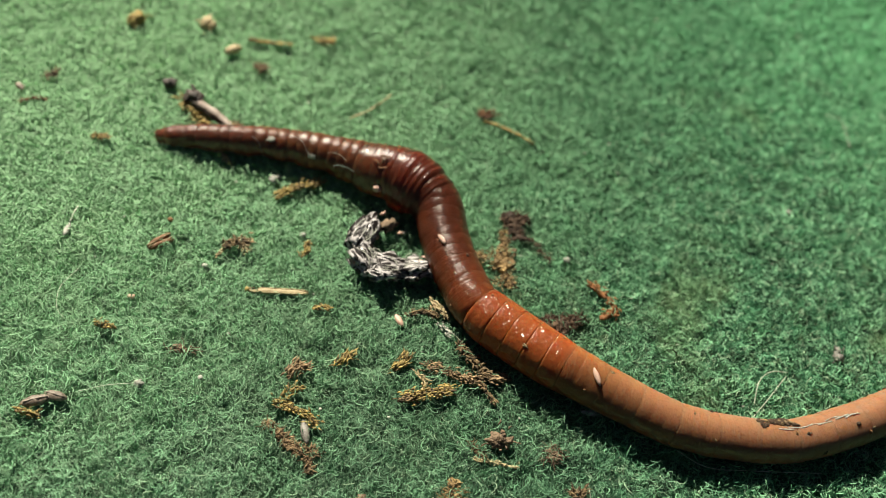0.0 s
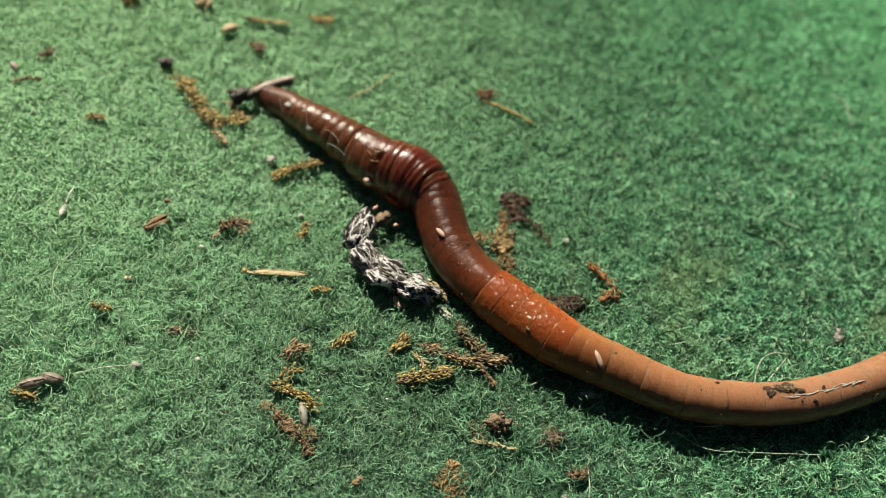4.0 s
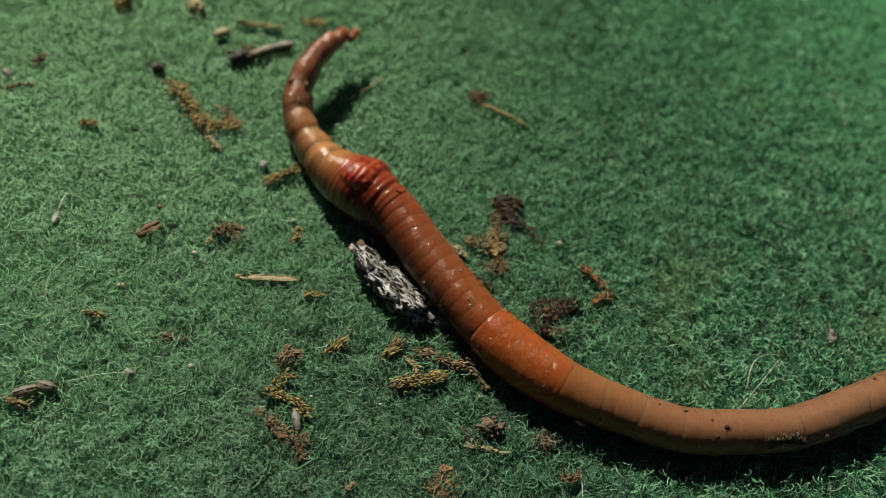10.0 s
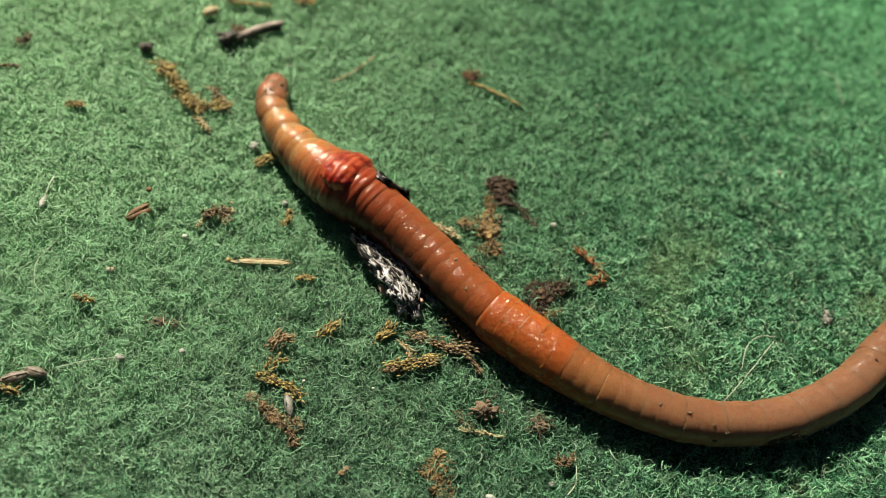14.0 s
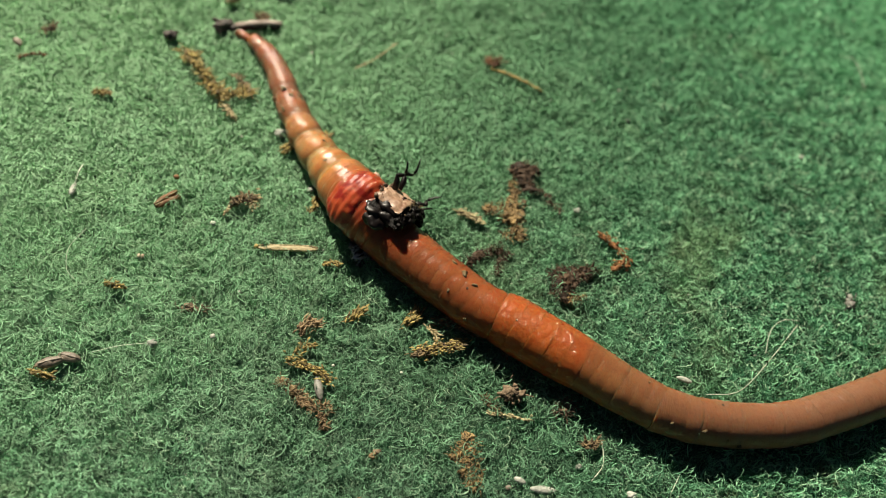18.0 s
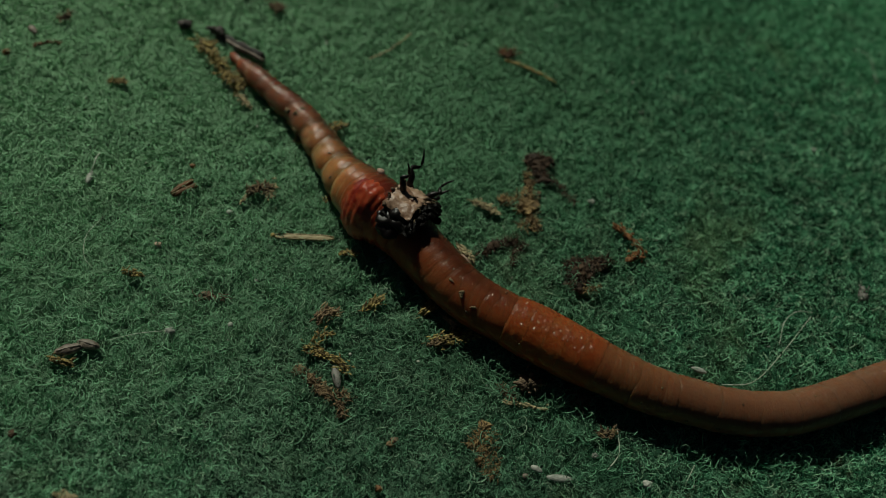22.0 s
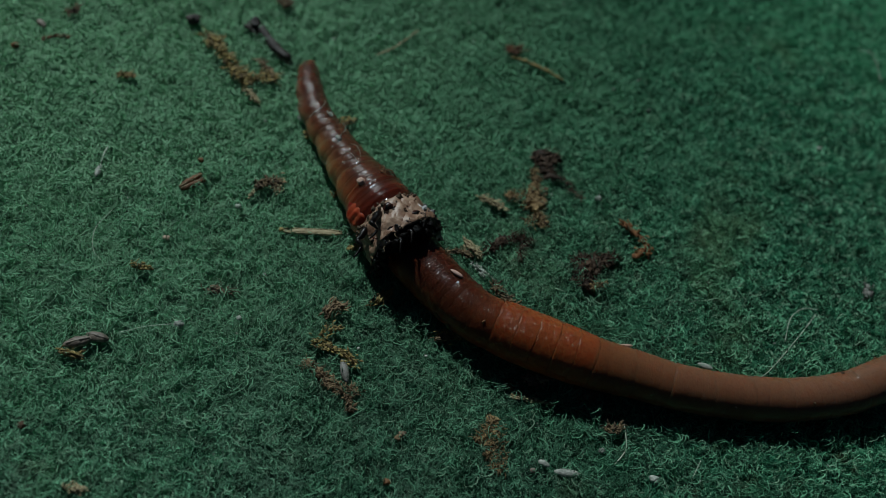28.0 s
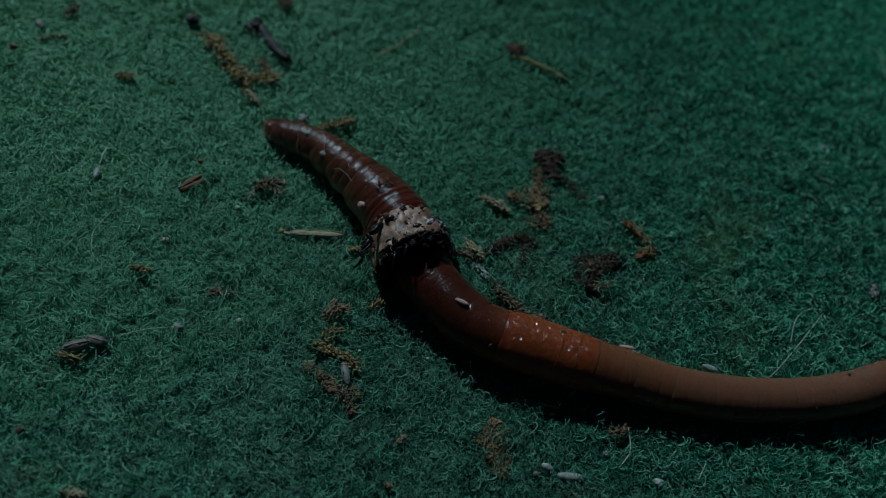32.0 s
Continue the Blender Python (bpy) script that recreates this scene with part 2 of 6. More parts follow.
    wet = nt.nodes.new("ShaderNodeBump")
    wet.inputs["Strength"].default_value, wet.inputs["Distance"].default_value = 0.5, 0.0005
    nt.links.new(film, wet.inputs["Height"])
    nt.links.new(wet.outputs[0], p.inputs["Coat Normal"])
    return m


def husk_material():
    """Dry insect cuticle: black, crossed by silvery-white dried threads."""
    m, nt, p = shader("silvery_crust", 0.35)
    along = nt.nodes.new("ShaderNodeMapping")
    along.inputs["Scale"].default_value = (0.38, 1.0, 1.0)
    nt.links.new(local_coords(nt), along.inputs["Vector"])
    co = along.outputs[0]
    warp = nt.nodes.new("ShaderNodeVectorMath")
    warp.operation = "ADD"
    noise_n = nt.nodes.new("ShaderNodeTexNoise")
    noise_n.inputs["Scale"].default_value = 900.0
    nt.links.new(co, noise_n.inputs["Vector"])
    small = nt.nodes.new("ShaderNodeVectorMath")
    small.operation = "SCALE"
    small.inputs[3].default_value = 0.0012
    nt.links.new(noise_n.outputs["Color"], small.inputs[0])
    nt.links.new(co, warp.inputs[0])
    nt.links.new(small.outputs[0], warp.inputs[1])
    cells = nt.nodes.new("ShaderNodeTexVoronoi")
    cells.feature = "DISTANCE_TO_EDGE"
    cells.inputs["Scale"].default_value = 1150.0
    nt.links.new(warp.outputs[0], cells.inputs["Vector"])
    threads = maths(nt, "SUBTRACT", 1.0, ramp(nt, cells.outputs[0], 0.03, 0.19))
    patch = ramp(nt, grain(nt, 420, 2, co), 0.35, 0.56)
    c = mixer(nt, maths(nt, "MULTIPLY", threads, patch), (0.016, 0.013, 0.012), (0.60, 0.58, 0.58))
    nt.links.new(c, p.inputs["Base Color"])
    relief(nt, p, threads, 0.8, 0.0003)
    return m


def wet_red():
    """Blood-filled skin under a film of slime."""
    m, nt, p = shader("red_blister", 0.4)
    co = local_coords(nt)
    patch, fine = grain(nt, 2.2, 3, co), grain(nt, 9.0, 3, co)
    c = mixer(nt, ramp(nt, patch, 0.38, 0.62), (0.21, 0.011, 0.006), (0.40, 0.068, 0.024))
    nt.links.new(c, p.inputs["Base Color"])
    p.inputs["Specular IOR Level"].default_value = 0.2
    p.inputs["Subsurface Weight"].default_value = 0.5
    p.inputs["Subsurface Radius"].default_value = (1.0, 0.3, 0.2)
    p.inputs["Subsurface Scale"].default_value = 0.0015
    p.inputs["Coat Weight"].default_value = 0.8
    p.inputs["Coat Roughness"].default_value = 0.08
    p.inputs["Coat IOR"].default_value = 1.36
    wet = nt.nodes.new("ShaderNodeBump")
    wet.inputs["Strength"].default_value, wet.inputs["Distance"].default_value = 0.5, 0.0005
    nt.links.new(maths(nt, "ADD", maths(nt, "MULTIPLY", patch, 1.2), maths(nt, "MULTIPLY", fine, 1.1)), wet.inputs["Height"])
    nt.links.new(wet.outputs[0], p.inputs["Coat Normal"])
    return m


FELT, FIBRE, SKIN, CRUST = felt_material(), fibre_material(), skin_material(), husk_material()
PALE = plain("pale_belly", (0.19, 0.095, 0.055), (0.50, 0.34, 0.235), 0.40, 900, 0.5, 0.5)
BLACK = plain("black_chitin", (0.002, 0.0015, 0.0015), (0.009, 0.005, 0.004), 0.36, 900, 0.3, 0.35)
HOLLOW = plain("black_hollow", (0.001, 0.0008, 0.0008), (0.004, 0.0025, 0.002), 0.4, 1500, 0.8, 0.12)
SOCKET = plain("dark_red_chitin", (0.020, 0.006, 0.004), (0.060, 0.016, 0.010), 0.25, 1500, 0.4, 0.5)
STRAW = plain("straw", (0.28, 0.22, 0.11), (0.56, 0.47, 0.27), 0.6, 1500, 0.7, mixed=True)
RUST = plain("rust_husk", (0.055, 0.024, 0.008), (0.25, 0.115, 0.040), 0.65, 1100, 0.6, mixed=True)
ORANGE = plain("orange_fibre", (0.11, 0.042, 0.012), (0.42, 0.185, 0.058), 0.65, 1300, 0.7, mixed=True)
GOLD = plain("golden_moss", (0.042, 0.024, 0.007), (0.56, 0.43, 0.135), 0.65, 1800, 0.6, mixed=True)
BROWN = plain("brown_plant", (0.026, 0.018, 0.009), (0.29, 0.205, 0.100), 0.75, 1600, 0.7, mixed=True)
TAN = plain("tan_plant", (0.040, 0.024, 0.011), (0.44, 0.31, 0.165), 0.75, 1600, 0.7, mixed=True)
SOIL = plain("dark_soil", (0.008, 0.005, 0.003), (0.125, 0.072, 0.037), 0.75, 1800, 1.0, mixed=True)
HUMUS = plain("leaf_mould", (0.032, 0.019, 0.008), (0.46, 0.315, 0.135), 0.75, 1700, 1.0, mixed=True)
EARTH = plain("brown_earth", (0.07, 0.048, 0.03), (0.25, 0.18, 0.115), 0.85, 1800, 1.0, mixed=True)
SEED = plain("seed_hull", (0.13, 0.105, 0.08), (0.36, 0.30, 0.24), 0.5, 1300, 0.5)
GREY = plain("grey_seed", (0.07, 0.07, 0.06), (0.26, 0.25, 0.22), 0.5, 1300, 0.5)
WHITE = plain("white_crumb", (0.24, 0.26, 0.22), (0.52, 0.53, 0.47), 0.6, 1500, 0.6)
PINK = plain("pale_seed", (0.45, 0.27, 0.20), (0.72, 0.50, 0.40), 0.4, 1500, 0.4)
BARK = plain("dark_bark", (0.012, 0.010, 0.009), (0.07, 0.055, 0.045), 0.6, 1200, 0.9)
CUT = plain("grey_wood", (0.21, 0.16, 0.13), (0.47, 0.40, 0.345), 0.6, 1500, 0.6)
HAIR = plain("pale_hair", (0.42, 0.50, 0.38), (0.70, 0.74, 0.62), 0.35, 1500, 0.1)
RED = wet_red()
SAND = plain("sand", (0.25, 0.26, 0.22), (0.70, 0.70, 0.62), 0.5, 1500, 0.4)


# ---- mesh helpers ----
def mesh_of(name, verts, faces, smooth=True):
    me = bpy.data.meshes.new(name)
    me.from_pydata([tuple(v) for v in verts], [], faces)
    if smooth:
        me.polygons.foreach_set("use_smooth", [True] * len(me.polygons))
    me.update()
    return me


def solid(name, me, material, parent=None, label="", m=None):
    me.materials.clear()
    me.materials.append(material)
    ob = new(name, me)
    if parent:
        ob.parent = parent
    if m is not None:
        ob.matrix_basis = m
    if label:
        tagged(ob, label)
    return ob


def thing(name, label, category, m=None, group=""):
    ob = new(name)
    ob.empty_display_size = 0.002
    if m is not None:
        ob.matrix_basis = m
    return tagged(ob, label, category, group)


def tube(points, radii, sides=8, flat=1.0, rough=0.0, seed=0.0, caps=True):
    """Vertices and faces of a tube along points; flat squeezes its height; rough shakes it."""
    pts = [Vector(p) for p in points]
    verts, faces = [], []
    for i, p in enumerate(pts):
        t = (pts[min(i + 1, len(pts) - 1)] - pts[max(i - 1, 0)]).normalized()
        side = t.cross(Vector((0, 0, 1)))
        side = side.normalized() if side.length > 1e-4 else Vector((1, 0, 0))
        up = side.cross(t)
        for k in range(sides):
            a = 2 * math.pi * k / sides
            v = p + (side * math.cos(a) + up * math.sin(a) * flat) * radii[i]
            if rough:
                v += noise.noise_vector(v * (0.9 / max(radii[i], 1e-5)) + Vector((seed, seed, 0))) * rough * radii[i]
            verts.append(v)
    for i in range(len(pts) - 1):
        for k in range(sides):
            a, b = i * sides + k, i * sides + (k + 1) % sides
            faces.append((a, b, b + sides, a + sides))
    if caps:
        faces.append(tuple(range(sides - 1, -1, -1)))
        faces.append(tuple(range((len(pts) - 1) * sides, len(pts) * sides)))
    return verts, faces


def join(*pieces):
    verts, faces = [], []
    for v, f in pieces:
        n = len(verts)
        verts += v
        faces += [tuple(i + n for i in q) for q in f]
    return verts, faces


def lump(centre, size, seed, rough=0.45, detail=2):
    """A ragged crumb."""
    bm = bmesh.new()
    bmesh.ops.create_icosphere(bm, subdivisions=detail, radius=1.0)
    verts = []
    for v in bm.verts:
        d = v.co.normalized()
        k = 1 + rough * noise.noise(d * 1.3 + Vector((seed * 3.1, seed, 0))) + rough * 0.8 * noise.noise(d * 3.7 + Vector((seed, 0, seed)))
        verts.append(Vector(centre) + Vector((d.x * size[0], d.y * size[1], d.z * size[2])) * k)
    faces = [tuple(x.index for x in f.verts) for f in bm.faces]
    bm.free()
    return verts, faces


def ease(points, n):
    """n points along a Catmull-Rom curve through the given ones."""
    pts = np.array(points, float)
    p = np.vstack([2 * pts[0] - pts[1], pts, 2 * pts[-1] - pts[-2]])
    out = []
    for u in np.linspace(0, len(pts) - 1 - 1e-6, n):
        i, f = int(u), u - int(u)
        a, b, c, d = p[i : i + 4]
        out.append(0.5 * (2 * b + (c - a) * f + (2 * a - 5 * b + 4 * c - d) * f * f + (3 * b - a - 3 * c + d) * f**3))
    return np.array(out)


# ---- the felt ----
def felt_height(x, y):
    return 0.00030 * noise.noise(Vector((x * 330, y * 330, 0))) + 0.00035 * noise.noise(Vector((x * 110, y * 110, 3)))


def felt():
    nx, ny, verts, faces = 200, 170, [], []
    xs = np.concatenate([[-6, -1.5, -0.2], np.linspace(-0.13, 0.13, nx - 6), [0.2, 1.5, 6]])
    ys = np.concatenate([[-6, -1.5, -0.15], np.linspace(-0.075, 0.14, ny - 6), [0.25, 1.5, 6]])
    for y in ys:
        for x in xs:
            verts.append((x, y, felt_height(x, y) - 0.0004))
    for j in range(ny - 1):
        for i in range(nx - 1):
            a = j * nx + i
            faces.append((a, a + 1, a + 1 + nx, a + nx))
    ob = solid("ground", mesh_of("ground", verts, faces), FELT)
    return tagged(ob, "matted green felt cloth lying flat, faded and dusty", "felt", kind="structure")


def felt_fibres(name, count, k, low, high, length, width, curl, gaps, seed_no):
    """Curled wool fibres that stand out of the felt between two depths of it, as thin ribbons of k points in one mesh."""
    rng = np.random.default_rng(seed_no)
    v = low + (high - low) * rng.random(count)
    u = rng.random(count)
    x = (1 - v) * (-0.063 + 0.122 * u) + v * (-0.087 + 0.190 * u)
    y = -0.047 + v * (0.104 + 0.018 * u)
    # matted: thinner in places, so that the dark ground shows between tufts
    full = np.array([noise.noise(Vector((px * 700, py * 700, 31))) + 0.5 * noise.noise(Vector((px * 1700, py * 1700, 5))) for px, py in zip(x, y)])
    keep = rng.random(count) < np.clip(0.74 + gaps * full, 0.10, 1.0)
    x, y = x[keep], y[keep]
    count = len(x)
    # the nap lies in small swirls
    a = np.array([noise.noise(Vector((px * 260, py * 260, 21))) for px, py in zip(x, y)]) * 8.0 + rng.normal(0, 1.1, count)
    long_ = length * (0.55 + 0.9 * rng.random(count) ** 1.4)
    turn = rng.choice((-1.0, 1.0), count) * curl * (0.35 + rng.random(count))
    wide = width * (0.55 + 0.9 * rng.random(count))
    base = np.array([felt_height(px, py) for px, py in zip(x, y)])
    tuft = np.array([noise.noise(Vector((px * 480, py * 480, 9))) for px, py in zip(x, y)])
    rise = (0.00010 + 0.00125 * rng.random(count) ** 2.0) * np.clip(1.0 + 1.25 * gaps * tuft, 0.25, 2.2)
    px, py, verts = x.copy(), y.copy(), np.empty((count, k, 2, 3))
    lean = rng.normal(0, 0.7, count)
    for i, s in enumerate(np.linspace(0, 1, k)):
        ang = a + turn * s
        z = base - 0.0003 + rise * math.sin(math.pi * min(s * 1.12, 1)) + 0.0003 * s
        taper = wide * (1.0 if i < k - 1 else 0.35)
        for j, sign in ((0, -1), (1, 1)):
            verts[:, i, j, 0] = px - np.sin(ang) * taper * sign
            verts[:, i, j, 1] = py + np.cos(ang) * taper * sign
            verts[:, i, j, 2] = z + lean * taper * sign
        px = px + np.cos(ang) * long_ / (k - 1)
        py = py + np.sin(ang) * long_ / (k - 1)
    me = bpy.data.meshes.new(name)
    nq = count * (k - 1)
    me.vertices.add(count * k * 2)
    me.vertices.foreach_set("co", verts.ravel())
    first = (np.arange(count)[:, None] * k * 2 + np.arange(k - 1)[None, :] * 2).ravel()
    quads = np.stack([first, first + 1, first + 3, first + 2], 1).ravel()
    me.loops.add(nq * 4)
    me.loops.foreach_set("vertex_index", quads)
    me.polygons.add(nq)
    me.polygons.foreach_set("loop_start", np.arange(nq) * 4)
    me.polygons.foreach_set("loop_total", np.full(nq, 4))
    me.polygons.foreach_set("use_smooth", np.ones(nq, bool))
    me.update()
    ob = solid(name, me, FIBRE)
    return tagged(ob, "fine curled green wool fibres on the felt", "fibres", kind="stuff")


# ---- the worm ----
SPANS = []


def bend(t, bulge, front, rear, text):
    """The line of the worm's body at a time, head first, in mm, with the marks on its body."""
    SPANS.append((t, bulge, front, rear, np.array([[float(v) for v in p.split(",")] for p in text.split()]) * MM))


bend(0.0, 6, 11, 13, "-44.6,20.7,0.6 -41.8,20.1,1.5 -35.1,19.2,2.4 -26.7,18.5,2.4 -18.3,16.2,2.8 -12.9,13.4,3.6 -8.1,11.1,4.3 -4.4,7.3,3.8 -3.4,2.6,3.3 -2.4,-2.1,3.2 -0.8,-6.7,3.3 0.9,-10.1,3.3 5.9,-14.5,3.3 11.4,-18.6,3.3 18.4,-22.8,3.1 25.2,-26.3,2.9 32.4,-28.0,2.8 40.0,-28.3,2.7 48.3,-26.4,2.8 55.6,-23.9,2.7")
bend(1.0, 6, 11, 13, "-44.0,20.3,0.6 -40.6,20.3,1.5 -35.6,19.5,2.2 -27.2,18.9,2.4 -18.8,16.5,2.8 -13.1,13.5,3.6 -8.2,11.6,4.2 -4.5,7.5,3.8 -3.5,2.3,3.3 -2.5,-1.8,3.2 -0.8,-6.4,3.2 2.0,-9.9,3.3 7.0,-14.1,3.3 12.5,-18.2,3.3 18.8,-21.6,3.1 25.2,-24.6,2.9 32.3,-26.5,2.8 39.9,-26.7,2.9 48.3,-24.9,2.8 55.4,-22.8,2.8")
bend(2.0, 7, 12, 14, "-42.5,26.8,3.3 -40.4,24.3,3.0 -37.3,21.2,2.9 -32.2,18.9,2.3 -26.4,17.8,2.5 -18.1,15.7,2.8 -12.4,12.9,3.5 -7.9,10.4,4.2 -4.5,6.4,3.7 -3.3,1.8,3.3 -2.4,-2.9,3.2 -0.2,-6.4,3.2 2.6,-9.8,3.3 7.5,-14.2,3.3 12.4,-18.1,3.3 18.7,-21.3,3.1 25.8,-24.3,2.9 33.1,-25.5,2.8 40.7,-25.5,2.9 49.2,-23.6,2.8 56.6,-21.0,2.8")
bend(4.5, 5, 10, 12, "-27.6,25.5,0.9 -25.5,23.5,1.8 -22.0,19.7,2.8 -16.8,15.1,3.4 -12.4,10.8,3.8 -8.0,8.1,4.3 -5.1,5.1,3.8 -3.8,1.0,3.4 -2.7,-2.7,3.2 -0.7,-6.7,3.2 2.2,-10.3,3.3 6.7,-14.3,3.3 11.9,-18.2,3.3 18.9,-21.8,3.2 25.9,-24.9,3.1 33.2,-26.0,2.9 41.0,-25.8,2.9 49.5,-23.8,2.9 57.0,-21.1,2.9")
bend(5.2, 5, 10, 12, "-26.3,25.2,1.0 -24.1,23.0,2.1 -20.6,19.4,2.9 -15.9,14.7,3.5 -11.8,10.6,3.9 -8.1,7.9,4.3 -5.5,4.8,3.8 -4.3,1.1,3.4 -3.0,-3.1,3.2 -1.1,-7.1,3.2 1.5,-10.7,3.3 6.4,-14.6,3.3 11.7,-18.5,3.3 19.4,-22.4,3.2 26.4,-25.1,3.1 33.7,-26.3,2.9 41.5,-26.0,2.9 50.1,-23.8,2.9 57.5,-21.3,2.9")
bend(6.0, 5, 10, 12, "-22.5,30.0,1.1 -21.5,26.2,2.1 -20.0,20.2,2.9 -17.0,15.5,3.5 -13.0,11.0,3.9 -8.8,7.9,4.3 -6.1,4.8,3.8 -4.8,0.8,3.4 -3.8,-2.8,3.2 -1.7,-7.4,3.2 0.9,-10.9,3.3 5.7,-15.0,3.3 10.9,-18.9,3.3 18.9,-22.9,3.2 26.0,-25.4,3.0 33.3,-26.6,2.9 41.2,-26.4,2.9 49.5,-24.5,2.9 56.9,-21.9,2.9")
bend(6.5, 5, 10, 12, "-23.9,32.6,0.8 -21.8,28.6,1.9 -20.5,22.5,2.7 -18.7,17.1,3.2 -15.0,11.4,3.8 -9.8,7.1,4.3 -6.7,3.6,3.9 -5.1,-0.4,3.5 -3.4,-4.9,3.4 -1.4,-9.3,3.3 1.0,-12.7,3.3 5.6,-16.4,3.2 10.7,-20.4,3.3 18.1,-24.1,3.1 25.8,-26.5,3.0 33.2,-27.3,2.9 40.9,-27.0,2.8 49.4,-24.9,2.9 56.9,-22.1,2.9")
bend(7.0, 5, 10, 12, "-28.1,37.5,0.6 -25.4,32.8,1.6 -22.5,27.4,2.2 -19.3,20.6,2.7 -15.9,14.0,3.5 -11.1,7.8,4.4 -7.6,3.3,4.1 -5.3,-1.1,3.6 -3.6,-6.0,3.4 -0.8,-11.7,3.3 1.5,-14.5,3.3 5.7,-18.0,3.2 10.8,-21.8,3.2 18.4,-25.5,3.0 26.2,-27.6,2.9 33.6,-27.8,2.9 41.5,-27.2,2.9 50.0,-24.8,2.8 57.4,-22.3,2.8")
bend(8.0, 6, 11, 13, "-29.8,34.9,6.6 -29.5,31.0,5.4 -28.5,26.0,3.8 -25.9,20.4,3.3 -22.0,16.1,2.8 -18.3,11.2,3.7 -13.5,6.9,4.3 -9.5,2.5,3.8 -6.6,-2.5,3.6 -3.3,-7.4,3.4 -0.3,-12.5,3.3 2.5,-15.3,3.2 6.6,-19.3,3.2 11.3,-22.8,3.2 18.2,-26.2,3.0 25.8,-28.1,2.9 33.4,-28.2,2.8 41.2,-27.5,2.9 49.7,-25.1,2.8 57.0,-22.5,2.8")
bend(9.0, 6, 11, 13, "-22.7,37.3,3.8 -23.9,30.8,4.6 -24.8,25.4,4.1 -24.0,19.7,3.4 -20.9,14.7,2.9 -18.0,10.2,3.6 -14.0,6.2,4.3 -9.7,2.3,3.9 -6.7,-2.6,3.6 -3.5,-7.9,3.4 -0.3,-12.6,3.3 2.3,-15.9,3.2 6.1,-19.5,3.2 10.8,-23.0,3.2 18.1,-26.2,3.0 25.8,-28.4,2.9 33.2,-28.9,2.8 40.9,-28.2,2.7 49.5,-25.7,2.8 57.0,-22.9,2.8")
bend(10.5, 7, 12, 14, "-11.8,34.1,6.3 -14.9,30.4,7.3 -18.8,26.7,6.7 -21.5,22.5,5.1 -21.8,18.4,3.3 -19.8,13.7,2.6 -16.8,9.4,3.5 -13.5,6.4,4.3 -9.0,2.4,3.9 -6.0,-2.0,3.6 -2.8,-6.8,3.4 0.7,-11.7,3.3 3.1,-15.0,3.2 6.8,-19.0,3.3 11.8,-22.9,3.2 18.6,-26.4,3.0 26.2,-29.1,2.9 33.6,-29.5,2.8 41.4,-29.0,2.8 50.0,-26.3,2.8 57.5,-23.5,2.8")
bend(11.0, 7, 12, 14, "-10.4,28.3,3.0 -13.1,26.5,5.7 -16.9,24.8,5.9 -20.3,22.1,5.1 -21.1,18.1,3.4 -19.7,13.2,2.7 -16.7,9.1,3.5 -13.8,6.1,4.3 -9.3,2.2,3.9 -6.4,-2.3,3.6 -2.8,-7.1,3.4 0.7,-11.8,3.3 3.1,-15.2,3.2 6.8,-18.8,3.3 11.8,-22.8,3.2 18.6,-26.6,3.0 26.2,-29.2,2.9 33.4,-29.8,2.8 41.3,-29.2,2.8 49.9,-26.4,2.8 57.6,-23.1,2.8")
bend(12.0, 6, 11, 13, "-16.8,28.3,3.1 -19.3,24.1,5.0 -20.9,20.7,4.3 -21.2,16.9,3.5 -19.5,12.7,2.9 -16.7,8.6,3.6 -13.2,5.5,4.2 -8.9,1.8,3.9 -5.6,-2.6,3.5 -2.0,-7.5,3.4 1.4,-12.2,3.3 3.8,-15.1,3.2 7.8,-18.8,3.3 12.5,-22.8,3.2 18.5,-26.4,3.1 26.0,-29.4,3.0 33.2,-30.7,2.8 40.9,-30.1,2.9 49.8,-26.5,2.9 58.0,-21.7,2.9")
bend(13.5, 5, 10, 12, "-26.1,26.1,1.0 -25.0,22.1,2.0 -23.6,17.2,2.5 -21.4,12.8,2.8 -18.1,8.4,3.4 -14.2,4.6,4.3 -10.0,0.9,4.1 -6.1,-2.9,3.6 -2.5,-7.2,3.4 1.0,-11.5,3.3 4.1,-15.2,3.2 8.1,-18.9,3.3 12.8,-22.8,3.2 18.8,-26.7,3.1 26.3,-29.8,3.0 33.6,-30.8,2.8 41.3,-30.0,2.9 50.2,-26.4,2.9 58.8,-20.4,2.9")
bend(15.0, 6, 11, 13, "-21.7,20.7,1.3 -23.3,21.0,2.4 -25.7,18.0,2.9 -25.7,14.3,2.3 -23.4,9.5,2.8 -19.8,5.3,3.4 -15.6,1.7,4.2 -11.0,-1.6,3.8 -6.9,-5.0,3.5 -3.2,-8.8,3.3 0.2,-12.6,3.3 3.7,-15.5,3.2 7.8,-19.2,3.3 12.4,-22.7,3.2 17.8,-26.2,3.1 25.4,-29.3,3.0 32.6,-30.1,2.8 40.5,-29.1,2.9 49.6,-25.0,2.9 57.8,-18.8,2.8")
bend(15.5, 5, 10, 12, "-23.2,25.1,2.8 -24.7,20.9,2.7 -25.2,16.4,2.1 -24.0,10.8,2.6 -20.8,6.1,3.2 -14.9,0.7,4.1 -11.2,-1.8,3.8 -7.4,-4.7,3.5 -3.7,-8.1,3.4 -0.3,-12.0,3.3 3.2,-15.3,3.2 7.3,-19.0,3.3 12.0,-22.9,3.2 17.3,-26.8,3.1 24.1,-29.7,3.0 31.3,-30.7,2.9 39.3,-29.2,2.9 48.2,-25.6,2.9 56.0,-20.3,2.8")
